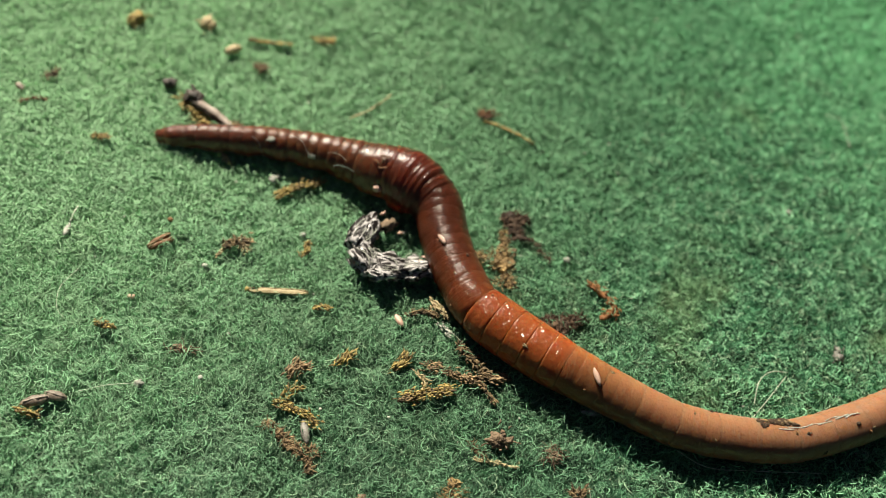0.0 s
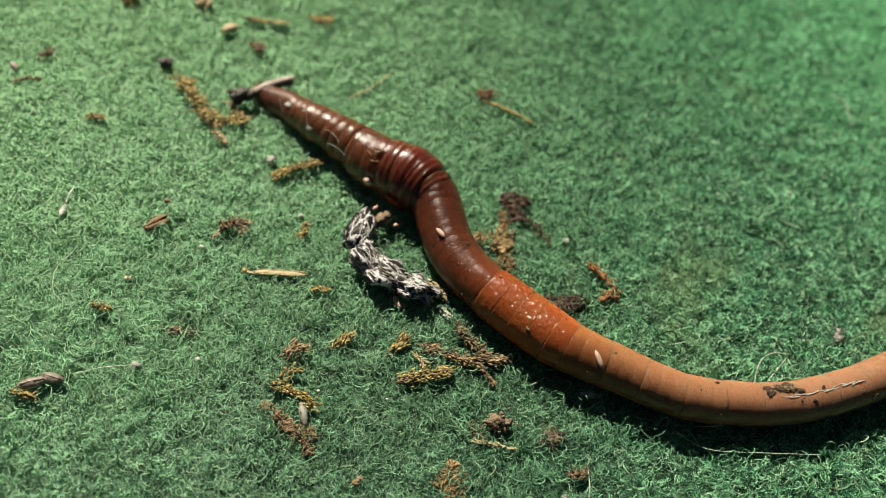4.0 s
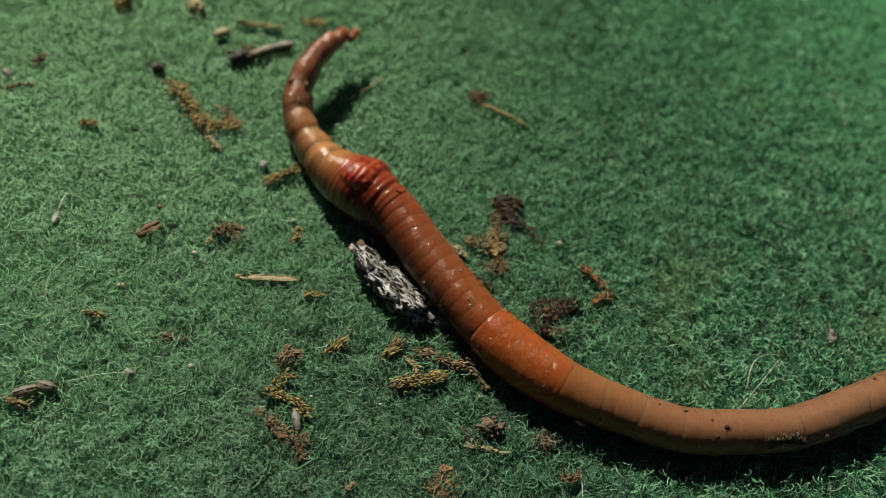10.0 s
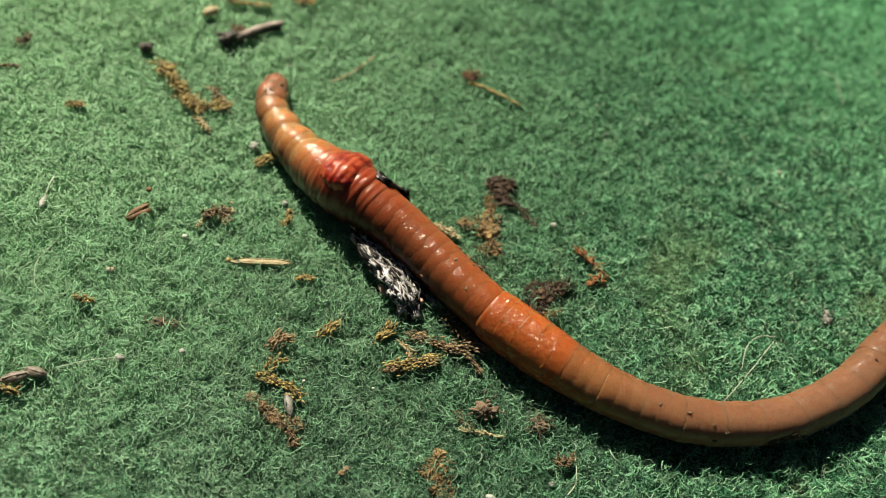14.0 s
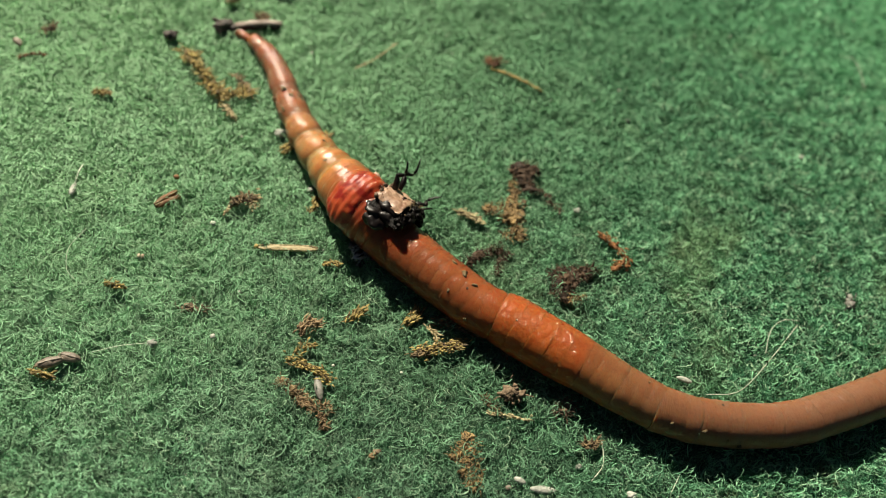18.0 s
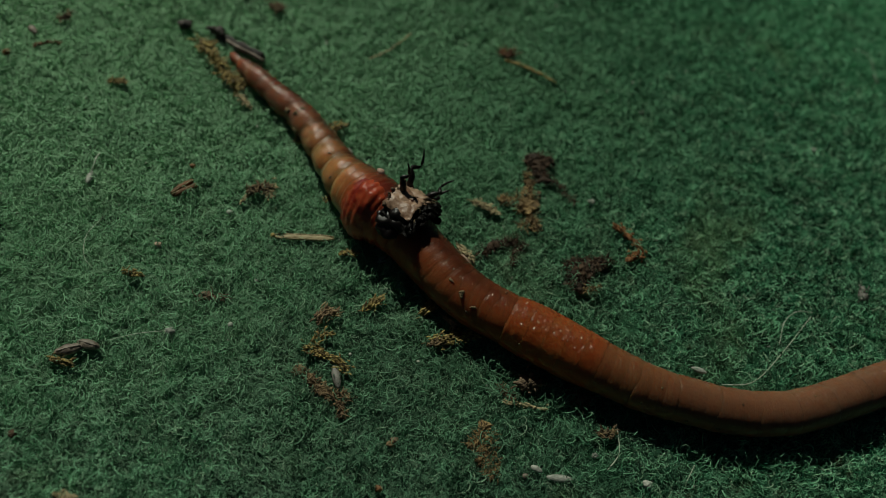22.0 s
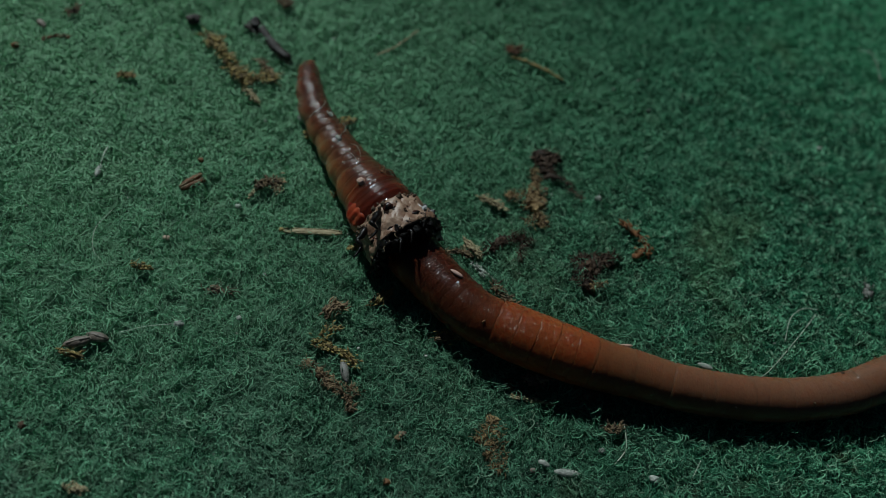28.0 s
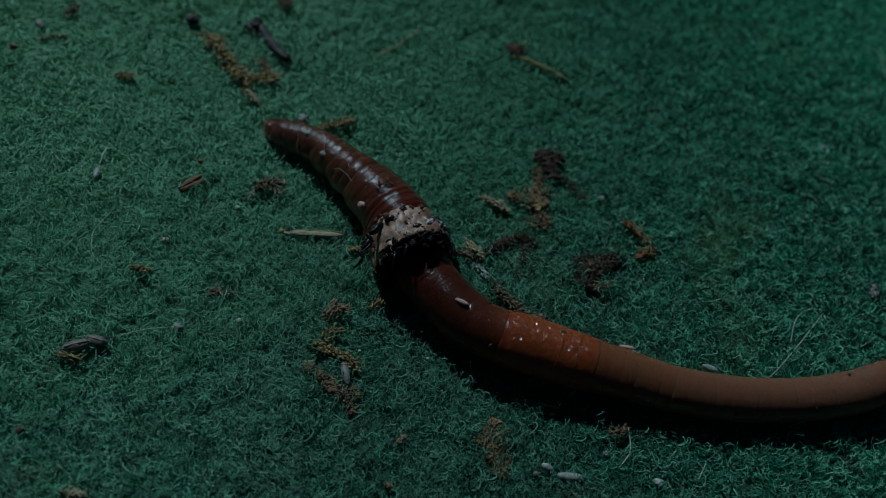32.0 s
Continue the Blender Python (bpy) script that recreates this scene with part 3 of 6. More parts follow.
bend(17.5, 6, 11, 13, "-32.1,33.0,0.8 -30.1,27.9,1.5 -27.6,20.8,1.9 -25.3,14.6,2.3 -22.8,8.8,2.5 -19.6,2.4,3.3 -15.8,-2.8,4.2 -12.1,-6.5,3.9 -8.5,-10.2,3.6 -4.1,-13.6,3.4 0.1,-16.8,3.2 2.2,-17.8,3.2 6.3,-20.9,3.2 11.4,-24.0,3.2 17.0,-27.9,3.1 23.7,-31.7,3.0 30.8,-32.9,2.8 38.4,-32.8,2.8 46.6,-30.9,2.8 53.8,-28.3,2.7")
bend(18.0, 6, 11, 13, "-34.5,32.6,0.8 -31.2,29.4,1.4 -28.4,24.2,1.8 -26.2,17.5,2.0 -23.6,11.0,2.3 -20.3,5.1,3.0 -16.1,-1.6,4.2 -12.4,-6.4,3.6 -9.1,-9.7,3.5 -4.9,-13.5,3.4 -1.0,-16.7,3.2 1.5,-18.0,3.2 5.9,-21.1,3.2 11.3,-24.8,3.2 16.6,-28.5,3.1 22.5,-31.6,3.0 29.6,-32.9,2.8 37.1,-32.8,2.7 45.3,-30.8,2.8 52.3,-28.6,2.7")
bend(19.0, 7, 12, 14, "-40.4,25.8,0.6 -36.5,25.3,1.3 -32.2,23.2,1.7 -28.7,19.9,1.9 -25.7,14.4,2.0 -23.1,8.7,2.2 -20.3,2.9,2.7 -16.5,-2.6,4.1 -12.8,-7.0,3.6 -9.5,-10.5,3.5 -5.2,-14.3,3.4 -2.1,-17.1,3.2 -0.1,-18.7,3.2 5.5,-21.9,3.2 11.2,-25.4,3.2 16.2,-28.9,3.1 21.6,-31.6,3.0 28.7,-33.1,2.8 36.1,-33.4,2.7 44.1,-31.8,2.8 51.1,-29.5,2.7")
bend(20.5, 6, 11, 13, "-40.9,25.2,0.7 -36.6,23.5,1.6 -32.3,20.7,1.9 -28.0,16.4,2.0 -25.0,11.6,2.2 -21.7,5.6,2.5 -17.1,-2.6,4.2 -13.0,-6.6,3.6 -9.7,-10.5,3.5 -5.5,-14.6,3.4 -2.0,-17.5,3.3 0.5,-18.9,3.2 5.7,-22.3,3.2 10.8,-25.6,3.2 16.1,-29.2,3.1 21.6,-31.6,3.0 28.6,-33.1,2.9 36.1,-33.2,2.7 44.2,-31.5,2.8 51.3,-29.5,2.7")
bend(22.0, 6, 11, 13, "-37.1,25.4,0.8 -34.3,21.6,1.8 -30.4,17.3,1.9 -26.6,13.1,2.0 -23.3,7.6,2.2 -20.5,2.4,2.7 -16.5,-3.4,4.0 -12.7,-7.1,3.6 -9.8,-10.8,3.5 -6.0,-15.4,3.4 -2.5,-18.2,3.2 0.6,-20.0,3.2 5.4,-22.9,3.2 10.9,-26.1,3.0 16.6,-29.1,3.0 20.7,-30.6,3.0 27.8,-32.4,2.8 35.3,-32.6,2.7 43.6,-30.6,2.6 50.5,-28.5,2.7")
bend(23.0, 6, 11, 13, "-37.8,27.2,0.6 -34.8,24.2,1.5 -31.3,19.1,1.8 -27.3,13.7,2.0 -24.0,9.1,2.2 -20.8,3.5,2.5 -16.6,-3.5,4.0 -12.6,-7.7,3.6 -9.4,-11.8,3.5 -5.5,-16.0,3.4 -2.0,-18.9,3.2 0.4,-20.4,3.2 5.2,-23.2,3.2 11.1,-26.3,3.0 16.3,-28.8,2.9 21.8,-30.6,2.8 29.1,-32.0,2.7 36.6,-31.9,2.6 44.8,-30.3,2.6 51.9,-28.0,2.6")
bend(24.0, 6, 11, 13, "-39.6,25.4,0.6 -35.7,24.0,1.4 -31.7,20.1,1.9 -27.8,14.0,2.1 -24.4,8.9,2.2 -21.3,3.4,2.5 -16.7,-3.8,3.9 -13.0,-7.9,3.6 -9.8,-12.1,3.5 -6.3,-16.1,3.4 -2.8,-18.9,3.2 -0.4,-20.2,3.2 4.8,-23.1,3.2 10.4,-25.9,2.9 15.6,-28.0,2.9 21.1,-29.9,2.8 28.2,-31.3,2.7 35.9,-31.3,2.6 44.0,-29.9,2.5 51.1,-27.6,2.6")
bend(25.0, 6, 11, 13, "-40.2,25.8,0.6 -35.7,22.9,1.5 -31.7,18.9,1.8 -27.4,13.0,2.2 -24.2,7.9,2.3 -21.0,2.4,2.6 -16.9,-4.4,3.8 -13.2,-8.7,3.6 -9.9,-12.8,3.5 -6.5,-16.9,3.4 -3.4,-19.5,3.2 -0.9,-20.9,3.2 4.3,-23.6,3.2 9.8,-26.3,3.1 15.4,-28.3,2.9 21.0,-30.0,2.8 28.1,-31.4,2.6 35.6,-31.7,2.5 43.7,-30.3,2.5 50.8,-28.0,2.6")
bend(25.5, 6, 11, 13, "-40.2,26.6,0.6 -35.8,23.5,1.5 -31.7,18.9,1.8 -27.4,12.9,2.2 -24.0,7.8,2.3 -20.9,2.3,2.6 -16.8,-4.3,3.8 -13.1,-8.5,3.6 -9.9,-12.7,3.5 -6.4,-16.8,3.4 -3.3,-19.4,3.2 -0.8,-20.8,3.2 4.4,-23.5,3.2 10.0,-26.2,3.0 15.6,-28.2,2.9 21.2,-29.9,2.8 28.4,-31.3,2.6 35.9,-31.6,2.6 44.0,-30.1,2.5 51.2,-27.8,2.6")
bend(27.5, 5, 10, 12, "-26.0,23.8,1.0 -26.1,18.2,2.1 -25.3,13.2,2.3 -22.8,7.9,2.6 -20.1,2.1,3.2 -16.8,-4.7,3.9 -13.5,-9.7,3.4 -10.7,-13.6,3.3 -7.6,-17.5,3.4 -4.5,-20.3,3.3 -2.4,-21.5,3.3 2.8,-23.8,3.3 9.1,-26.4,3.0 14.7,-28.2,2.7 20.4,-29.8,2.6 27.5,-31.4,2.6 35.1,-31.6,2.4 43.0,-30.7,2.4 50.0,-28.4,2.6")
bend(28.0, 5, 10, 12, "-27.0,22.9,1.0 -26.8,17.8,2.0 -25.6,12.3,2.4 -23.1,7.1,2.7 -20.1,1.3,3.3 -16.7,-4.6,4.0 -13.7,-9.6,3.4 -10.8,-13.7,3.3 -7.7,-17.5,3.4 -4.8,-20.2,3.3 -2.5,-21.4,3.3 2.5,-23.7,3.3 9.2,-26.3,3.0 14.6,-27.8,2.7 20.2,-29.6,2.7 27.5,-30.9,2.6 35.0,-31.3,2.4 43.0,-30.4,2.4 50.1,-28.1,2.6")
bend(29.0, 5, 10, 12, "-27.0,21.6,0.9 -26.9,16.6,1.9 -25.1,11.1,2.4 -22.7,5.7,2.8 -19.6,0.1,3.4 -16.2,-5.0,3.9 -13.1,-9.6,3.4 -10.4,-13.8,3.3 -7.4,-17.7,3.4 -4.6,-20.3,3.3 -2.2,-21.5,3.3 3.0,-23.7,3.3 8.9,-26.2,3.0 15.1,-27.8,2.7 20.7,-29.4,2.6 27.9,-30.9,2.6 35.5,-31.2,2.4 43.5,-30.0,2.4 50.5,-28.1,2.6")
bend(29.5, 6, 11, 13, "-22.3,23.2,1.0 -24.6,20.4,1.7 -25.3,15.0,2.2 -24.0,9.7,2.5 -21.6,4.5,2.9 -19.0,-0.5,3.4 -16.0,-5.0,3.9 -13.1,-9.7,3.4 -10.6,-13.8,3.3 -7.5,-17.5,3.4 -4.7,-20.2,3.3 -2.3,-21.3,3.3 3.0,-23.5,3.3 8.9,-26.0,3.0 15.0,-27.6,2.7 20.6,-29.1,2.7 27.8,-30.7,2.6 35.4,-30.9,2.4 43.5,-29.8,2.4 50.5,-27.7,2.6")
bend(30.0, 5, 10, 12, "-24.5,20.1,1.3 -24.7,15.6,2.2 -24.0,10.6,2.6 -21.6,4.8,3.0 -19.2,-0.1,3.4 -16.3,-4.9,3.9 -13.4,-9.4,3.4 -10.8,-13.5,3.3 -7.9,-17.3,3.4 -5.0,-19.8,3.3 -2.4,-21.2,3.3 2.8,-23.5,3.3 9.1,-26.0,3.0 14.5,-27.5,2.7 20.2,-29.1,2.6 27.3,-30.4,2.6 34.9,-30.7,2.4 42.7,-29.9,2.4 49.8,-27.8,2.6")
bend(31.0, 5, 10, 12, "-31.5,12.7,1.0 -28.4,10.0,2.1 -24.8,6.4,2.8 -21.2,2.0,3.4 -18.2,-1.9,3.7 -15.4,-5.9,3.9 -13.2,-10.5,3.5 -11.0,-14.5,3.3 -8.1,-18.3,3.4 -5.2,-20.8,3.4 -2.5,-22.0,3.3 2.3,-23.9,3.2 8.5,-26.3,3.0 14.0,-27.9,2.6 19.5,-29.5,2.6 26.7,-30.8,2.6 34.2,-31.2,2.4 42.2,-30.1,2.4 49.0,-28.4,2.5")
bend(32.0, 5, 10, 12, "-32.5,11.0,0.8 -29.2,9.0,2.0 -25.2,6.4,2.7 -21.3,2.4,3.2 -18.0,-1.5,3.7 -14.7,-6.3,3.9 -12.6,-11.5,3.6 -10.6,-15.4,3.6 -7.7,-19.1,3.6 -4.9,-21.4,3.5 -2.2,-22.7,3.4 2.7,-24.4,3.2 8.7,-26.4,3.0 14.1,-28.0,2.7 19.6,-29.7,2.6 26.8,-30.9,2.5 34.3,-31.1,2.4 42.2,-30.3,2.4 49.0,-28.5,2.4")

HEAD, NECK, BAND, TAIL = 23, 14, 5, 14
TAIL_STEP = 5.1 * MM
KNOTS = ((0, 0.72), (0.06, 1.55), (0.12, 1.82), (0.2, 2.02), (0.3, 2.2), (0.4, 2.34), (0.5, 2.52), (0.6, 2.77), (0.7, 3.05), (0.8, 3.52), (0.88, 3.88), (0.95, 4.28), (1.0, 4.43), (1.07, 4.32), (1.14, 3.93), (1.22, 3.7), (1.35, 3.56), (1.6, 3.43), (1.9, 3.33), (1.965, 3.35), (2.0, 3.42), (2.1, 3.58), (2.25, 3.66), (2.6, 3.62), (2.85, 3.52), (2.95, 3.4), (3.1, 3.24), (3.25, 3.12), (3.5, 2.94), (4.4, 2.78), (6.5, 2.77))


def girth(u):
    xs, ys = zip(*KNOTS)
    return float(np.interp(u, xs, ys)) * MM


def stations():
    """Body places of the segments: 0 the snout, 1 the swelling, 2 and 3 the saddle's ends, then 1 each 20 mm of tail."""
    u = [i / HEAD for i in range(HEAD)] + [1 + i / NECK for i in range(NECK)] + [2 + (i + 0.5) / BAND for i in range(BAND)]
    return u + [3 + (i + 0.5) * TAIL_STEP / 0.02 for i in range(TAIL)]


# how far the back is rolled, in degrees from the top towards the viewer's side: at the front and at the tail
ROLL = ((0, 0, 135), (4.5, 4, 155), (6, 10, 165), (6.5, 45, 172), (7, 85, 180), (8, 140, 195), (9, 148, 205), (11, 152, 225), (13.5, 155, 247), (15, 165, 260), (15.5, 171, 264), (17.5, 198, 285), (19, 215, 300), (21, 230, 318), (22, 238, 325), (23, 248, 336), (24, 258, 344), (25.5, 276, 356), (28, 302, 372), (30, 320, 380), (32, 338, 385))


# how the head end is drawn together (above 1) or stretched (below 1)
PULL = ((0, 0.99), (1, 0.97), (2, 0.76), (4.5, 2.0), (6, 2.15), (6.5, 1.85), (7, 1.0), (8, 0.9), (9, 0.85), (10.5, 0.68), (11, 0.85), (12, 1.3), (13.5, 1.6), (15, 1.35), (15.5, 1.15), (17.5, 0.66), (20.5, 0.68), (25.5, 0.58), (27.5, 1.04), (29.5, 1.04), (30, 1.6), (32, 1.85))


def roll_at(t, u):
    ts, front, tail = zip(*ROLL)
    k = min(max((u - 1.4) / 2.6, 0), 1)
    k = k * k * (3 - 2 * k)
    # behind the swelling the body is twisted ahead of the head for a while
    lead = float(np.interp(t, (20, 23, 25.5, 28, 30), (0, 24, 38, 18, 6))) * min(max((u - 0.95) / 0.25, 0), 1)
    return (1 - k) * (float(np.interp(t, ts, front)) + lead) + k * float(np.interp(t, ts, tail))


# how far the snout is drawn in, in mm
TUCK = ((0, 0.0), (25.5, 0.0), (27.5, 0.5), (29, 1.4), (30, 1.9), (31, 2.3), (32, 2.3))


def body_line(span):
    """Dense curve with arc lengths, and the arc length of a body place."""
    t, b, f, r, pts = span
    far = pts[-1] + (pts[-1] - pts[-2]) / np.linalg.norm(pts[-1] - pts[-2]) * 0.020
    ext = np.vstack([pts, far, far + (far - pts[-1]) * 1.2])
    dense = ease(ext, (len(ext) - 1) * 14 + 1)
    arc = np.concatenate([[0], np.cumsum(np.linalg.norm(np.diff(dense, axis=0), axis=1))])
    mark = [arc[i * 14] for i in (b, f, r)]
    # the neck is drawn together towards the end
    squeeze = float(np.interp(t, (25.5, 28, 31), (0, 0.35, 0.6)))
    pull = float(np.interp(t, *zip(*PULL)))
    tuck = float(np.interp(t, *zip(*TUCK))) * MM

    def at(u):
        if u < 1:
            return tuck + (mark[0] - tuck) * u**pull
        if u < 2:
            return mark[0] + (mark[1] - mark[0]) * (u - 1 + squeeze * (u - 1) * (2 - u))
        if u < 3:
            return mark[1] + (mark[2] - mark[1]) * (u - 2)
        return mark[2] + (u - 3) * 0.02

    return dense, arc, at


def body_frame(dense, arc, s):
    """Place, direction, up and the viewer's side at an arc length."""
    p = np.array([np.interp(s, arc, dense[:, i]) for i in range(3)])
    q = np.array([np.interp(s + 0.0022, arc, dense[:, i]) - np.interp(max(s - 0.0022, 0), arc, dense[:, i]) for i in range(3)])
    t = Vector(q).normalized()
    up = (Vector((0, 0, 1)) - t * t.z).normalized()
    return Vector(p), t, up, t.cross(up)


def turned(p, t, up, side, degrees):
    d = up * math.cos(radians(degrees)) + side * math.sin(radians(degrees))
    y = d.cross(t)
    return Matrix(((t.x, y.x, d.x, p.x), (t.y, y.y, d.y, p.y), (t.z, y.z, d.z, p.z), (0, 0, 0, 1)))


def segment_mesh(index, half, reach, depth, folds, closed, along, r, swell, pieces):
    """One ring of the body, of radius 1 along x, slightly barrelled, with its ends tucked under its neighbours."""
    sides, verts, faces = 32, [], []
    nose = reach * 0.4
    xs = np.linspace(-nose if closed < 0 else -reach, reach, 65 if pieces > 2 else 33)
    rng = random.Random(index)
    wob = [rng.uniform(0, 6.28) for _ in range(3)]
    for x in xs:
        # behind the neck a piece holds several rings
        fold = (x + half) % (2 * half) - half if pieces else x
        ring = depth * (fold / half) ** 2 + folds * (0.5 + 0.5 * math.cos(2 * math.pi * x / half))
        tuck = max(abs(x) - (pieces or 1.5) * half, 0) / half
        k = 1.0 - (0.09 * tuck if pieces else 0.10 * tuck**2)
        if closed < 0 and x < 0:
            k, ring = math.sqrt(max(1 - (x / nose) ** 2, 0.004)), 0.0
        if closed > 0 and x > 0:
            k, ring = math.sqrt(max(1 - (x / reach) ** 2, 0.004)), 0.0
        if pieces:
            k *= girth(float(np.interp(along + x * r / MM, ALONG, ALONG_U))) / r
        for j in range(sides):
            a = 2 * math.pi * j / sides
            w = 1 + 0.005 * math.sin(2 * a + wob[0]) + 0.004 * math.sin(5 * a + wob[1]) + 0.003 * math.sin(9 * a + wob[2])
            under = 0.5 - 0.5 * math.cos(a)
            w -= min(ring, 0.25) * (1 - 0.7 * under * min(swell * 10, 1))
            w += swell * under * (abs(math.sin(math.pi * (index + 0.5 * min(max(x / half, -1.2), 1.2)) / 3)) - 0.7)
            xx = x + half * (0.05 if pieces else 0.12) * math.sin(3 * a + wob[1])
            verts.append((xx, k * w * math.sin(a), k * w * math.cos(a)))
    n = len(xs)
    for i in range(n - 1):
        for j in range(sides):
            a, b = i * sides + j, i * sides + (j + 1) % sides
            faces.append((a, a + sides, b + sides, b))
    faces.append(tuple(range(sides)))
    faces.append(tuple(range(n * sides - 1, (n - 1) * sides - 1, -1)))
    me = mesh_of("body_segment", verts, faces)
    for end in (-1, -2):
        me.polygons[end].use_smooth = False
    place = me.attributes.new("body", "FLOAT_VECTOR", "POINT")
    place.data.foreach_set("vector", [c for v in verts for c in (along + v[0] * r / MM, v[1] * 3.0, v[2] * 3.0)])
    tint = me.attributes.new("belly", "FLOAT_COLOR", "POINT")
    tint.data.foreach_set("color", [c for v in verts for c in belly_colour(float(np.interp(along + v[0] * r / MM, ALONG, ALONG_U)))])
    return me


# millimetres along the resting body, and the body place there
ALONG, ALONG_U = (0, 36, 61, 73.5, 143.5), (0, 1, 2, 3, 6.5)


def belly_colour(u):
    """Belly colour and how pale the back is, along the body."""
    keys = ((0, (0.25, 0.098, 0.055, 0.20)), (0.3, (0.31, 0.125, 0.072, 0.20)), (0.42, (0.40, 0.175, 0.080, 0.18)), (0.58, (0.47, 0.215, 0.084, 0.15)), (0.82, (0.48, 0.200, 0.070, 0.11)), (0.93, (0.38, 0.090, 0.030, 0.15)), (1.02, (0.32, 0.034, 0.014, 0.17)), (1.14, (0.31, 0.068, 0.025, 0.08)), (1.5, (0.26, 0.080, 0.028, 0.10)), (1.75, (0.28, 0.084, 0.028, 0.22)), (1.96, (0.31, 0.086, 0.025, 0.42)), (2.04, (0.37, 0.092, 0.022, 0.66)), (2.5, (0.41, 0.108, 0.024, 0.76)), (2.94, (0.39, 0.100, 0.025, 0.72)), (3.03, (0.32, 0.125, 0.045, 0.62)), (3.15, (0.31, 0.138, 0.054, 0.64)), (3.6, (0.30, 0.145, 0.074, 0.64)), (4.5, (0.295, 0.152, 0.086, 0.70)), (6.5, (0.29, 0.150, 0.085, 0.70)))
    us = [k[0] for k in keys]
    return tuple(float(np.interp(u, us, [k[1][i] for k in keys])) for i in range(4))


def earthworm():
    worm = thing("earthworm", "long moist reddish-brown earthworm with an orange saddle creeping over the felt", "earthworm")
    parts, us, jig = [], stations(), random.Random(3)
    for i, u in enumerate(us):
        r = girth(u)
        along = float(np.interp(u, ALONG_U, ALONG))
        if u < 1:
            half, reach, depth, folds = 1.0 * MM, 2.3 * MM, 0.036, 0.009
        elif u < 2:
            half, reach, depth, folds = 0.9 * MM, 2.1 * MM, 0.010, 0.0
        elif u < 3:
            half, reach, depth, folds = 0.625 * MM, 1.6 * MM, 0.003, 0.0
        else:
            half, reach, depth, folds = 0.85 * MM, 2.85 * MM, 0.013, 0.0
        if 0.1 < u < 0.85:
            depth = 0.072
        if 0.5 < u < 0.85:
            folds = 0.010
        if 0.85 < u < 1.2:
            folds, depth = 0.014, 0.016
        closed = -1 if i == 0 else 1 if i == len(us) - 1 else 0
        ob = solid("body_segment", segment_mesh(i, half / r, reach / r, depth * (jig.uniform(0.6, 1.5) if u < 2 else 1.0), folds * jig.uniform(0.4, 1.5), closed, along, r, float(np.interp(u, (0.04, 0.2, 0.72, 0.96), (0, 0.17, 0.17, 0))), 0 if u < 2 else 2 if u < 3 else 3), SKIN, worm)
        k = r * (jig.uniform(0.998, 1.002) if u < 2 else 1.0)
        ob.scale = (k, k, k)
        parts.append(ob)
    return worm, parts, us


def stuck(segment, name, label, shape, material, beta, x=0.0, lift=1.0, spin=0.0):
    """A bit stuck on a body segment, beta degrees from its back towards the viewer's side; shape in mm."""
    r = segment.scale[0]
    verts, faces = shape
    m = Matrix.Rotation(radians(beta), 4, "X") @ Matrix.Translation((0, 0, lift)) @ Matrix.Rotation(radians(spin), 4, "Z")
    me = mesh_of(name, [m @ (Vector(v) * (MM / r)) + Vector((x * MM / r, 0, 0)) for v in verts], faces)
    return solid(name, me, material, segment, label)


def grain_shape(length, width, seed=1.0, rough=0.12):
    n = 7
    xs = np.linspace(-length / 2, length / 2, n)
    return tube([(v, 0, 0.25 * width) for v in xs], [max(width / 2 * math.sqrt(max(1 - (2 * v / length) ** 2, 0.03)), 0.02) for v in xs], 8, 0.8, rough, seed)


# ---- the dead insect wrapped round the worm ----
PLATES = 14
LEGS = []
# seconds, and where its head end lies round the worm (degrees from the top towards the viewer's side)
HUSK_TURN = ((0, -128), (6, -118), (7, -98), (8, -90), (13.5, -96), (14, -88), (15, -60), (15.5, -48), (17.5, -18), (19, -6), (20.5, 0), (22, 6), (23, 20), (24, 46), (25.5, 66), (27.5, 84), (29, 92), (32, 102))
HUSK_PITCH = 15.0


def shield(index, front, rear, reach, drop, thick):
    """A curved plate of the carcass in mm: it hugs the worm in front, stands off on the tail side and is knobbly outside."""
    nx, ny, verts, faces = 9, 13, [], []
    for face in (0, 1):
        for j in range(ny):
            for i in range(nx):
                fx, fy = 2 * i / (nx - 1) - 1, j / (ny - 1)
                ragged = 0.55 * noise.noise(Vector((fx * 2.3, index * 5.3, 2.0 * (fy > 0.5))))
                x, y = fx * reach, front + (rear - front) * fy + ragged * (2 * fy - 1)
                edge = min(1, 3.2 * min(fy, 1 - fy) + 0.25) * min(1, 3.0 * (1 - abs(fx)) + 0.3)
                z = drop + 0.65 * fy * fy - 0.10 * x * x
                knob = 0.42 * noise.noise(Vector((x * 0.9, y * 1.1, index * 3.1))) + 0.13 * noise.noise(Vector((x * 2.9, y * 2.9, index * 1.7)))
                z += (thick * edge * 0.6 + knob) if face == 0 else -thick * edge * 0.6
                verts.append(Vector((x, y, z)) * MM)
    n = nx * ny
    for j in range(ny - 1):
        for i in range(nx - 1):
            a = j * nx + i
            faces.append((a, a + 1, a + 1 + nx, a + nx))
            faces.append((n + a, n + a + nx, n + a + 1 + nx, n + a + 1))
    loop = [i for i in range(nx)] + [j * nx + nx - 1 for j in range(1, ny)] + [(ny - 1) * nx + i for i in range(nx - 2, -1, -1)] + [j * nx for j in range(ny - 2, 0, -1)]
    for a, b in zip(loop, loop[1:] + loop[:1]):
        faces.append((a, n + a, n + b, b))
    return verts, faces


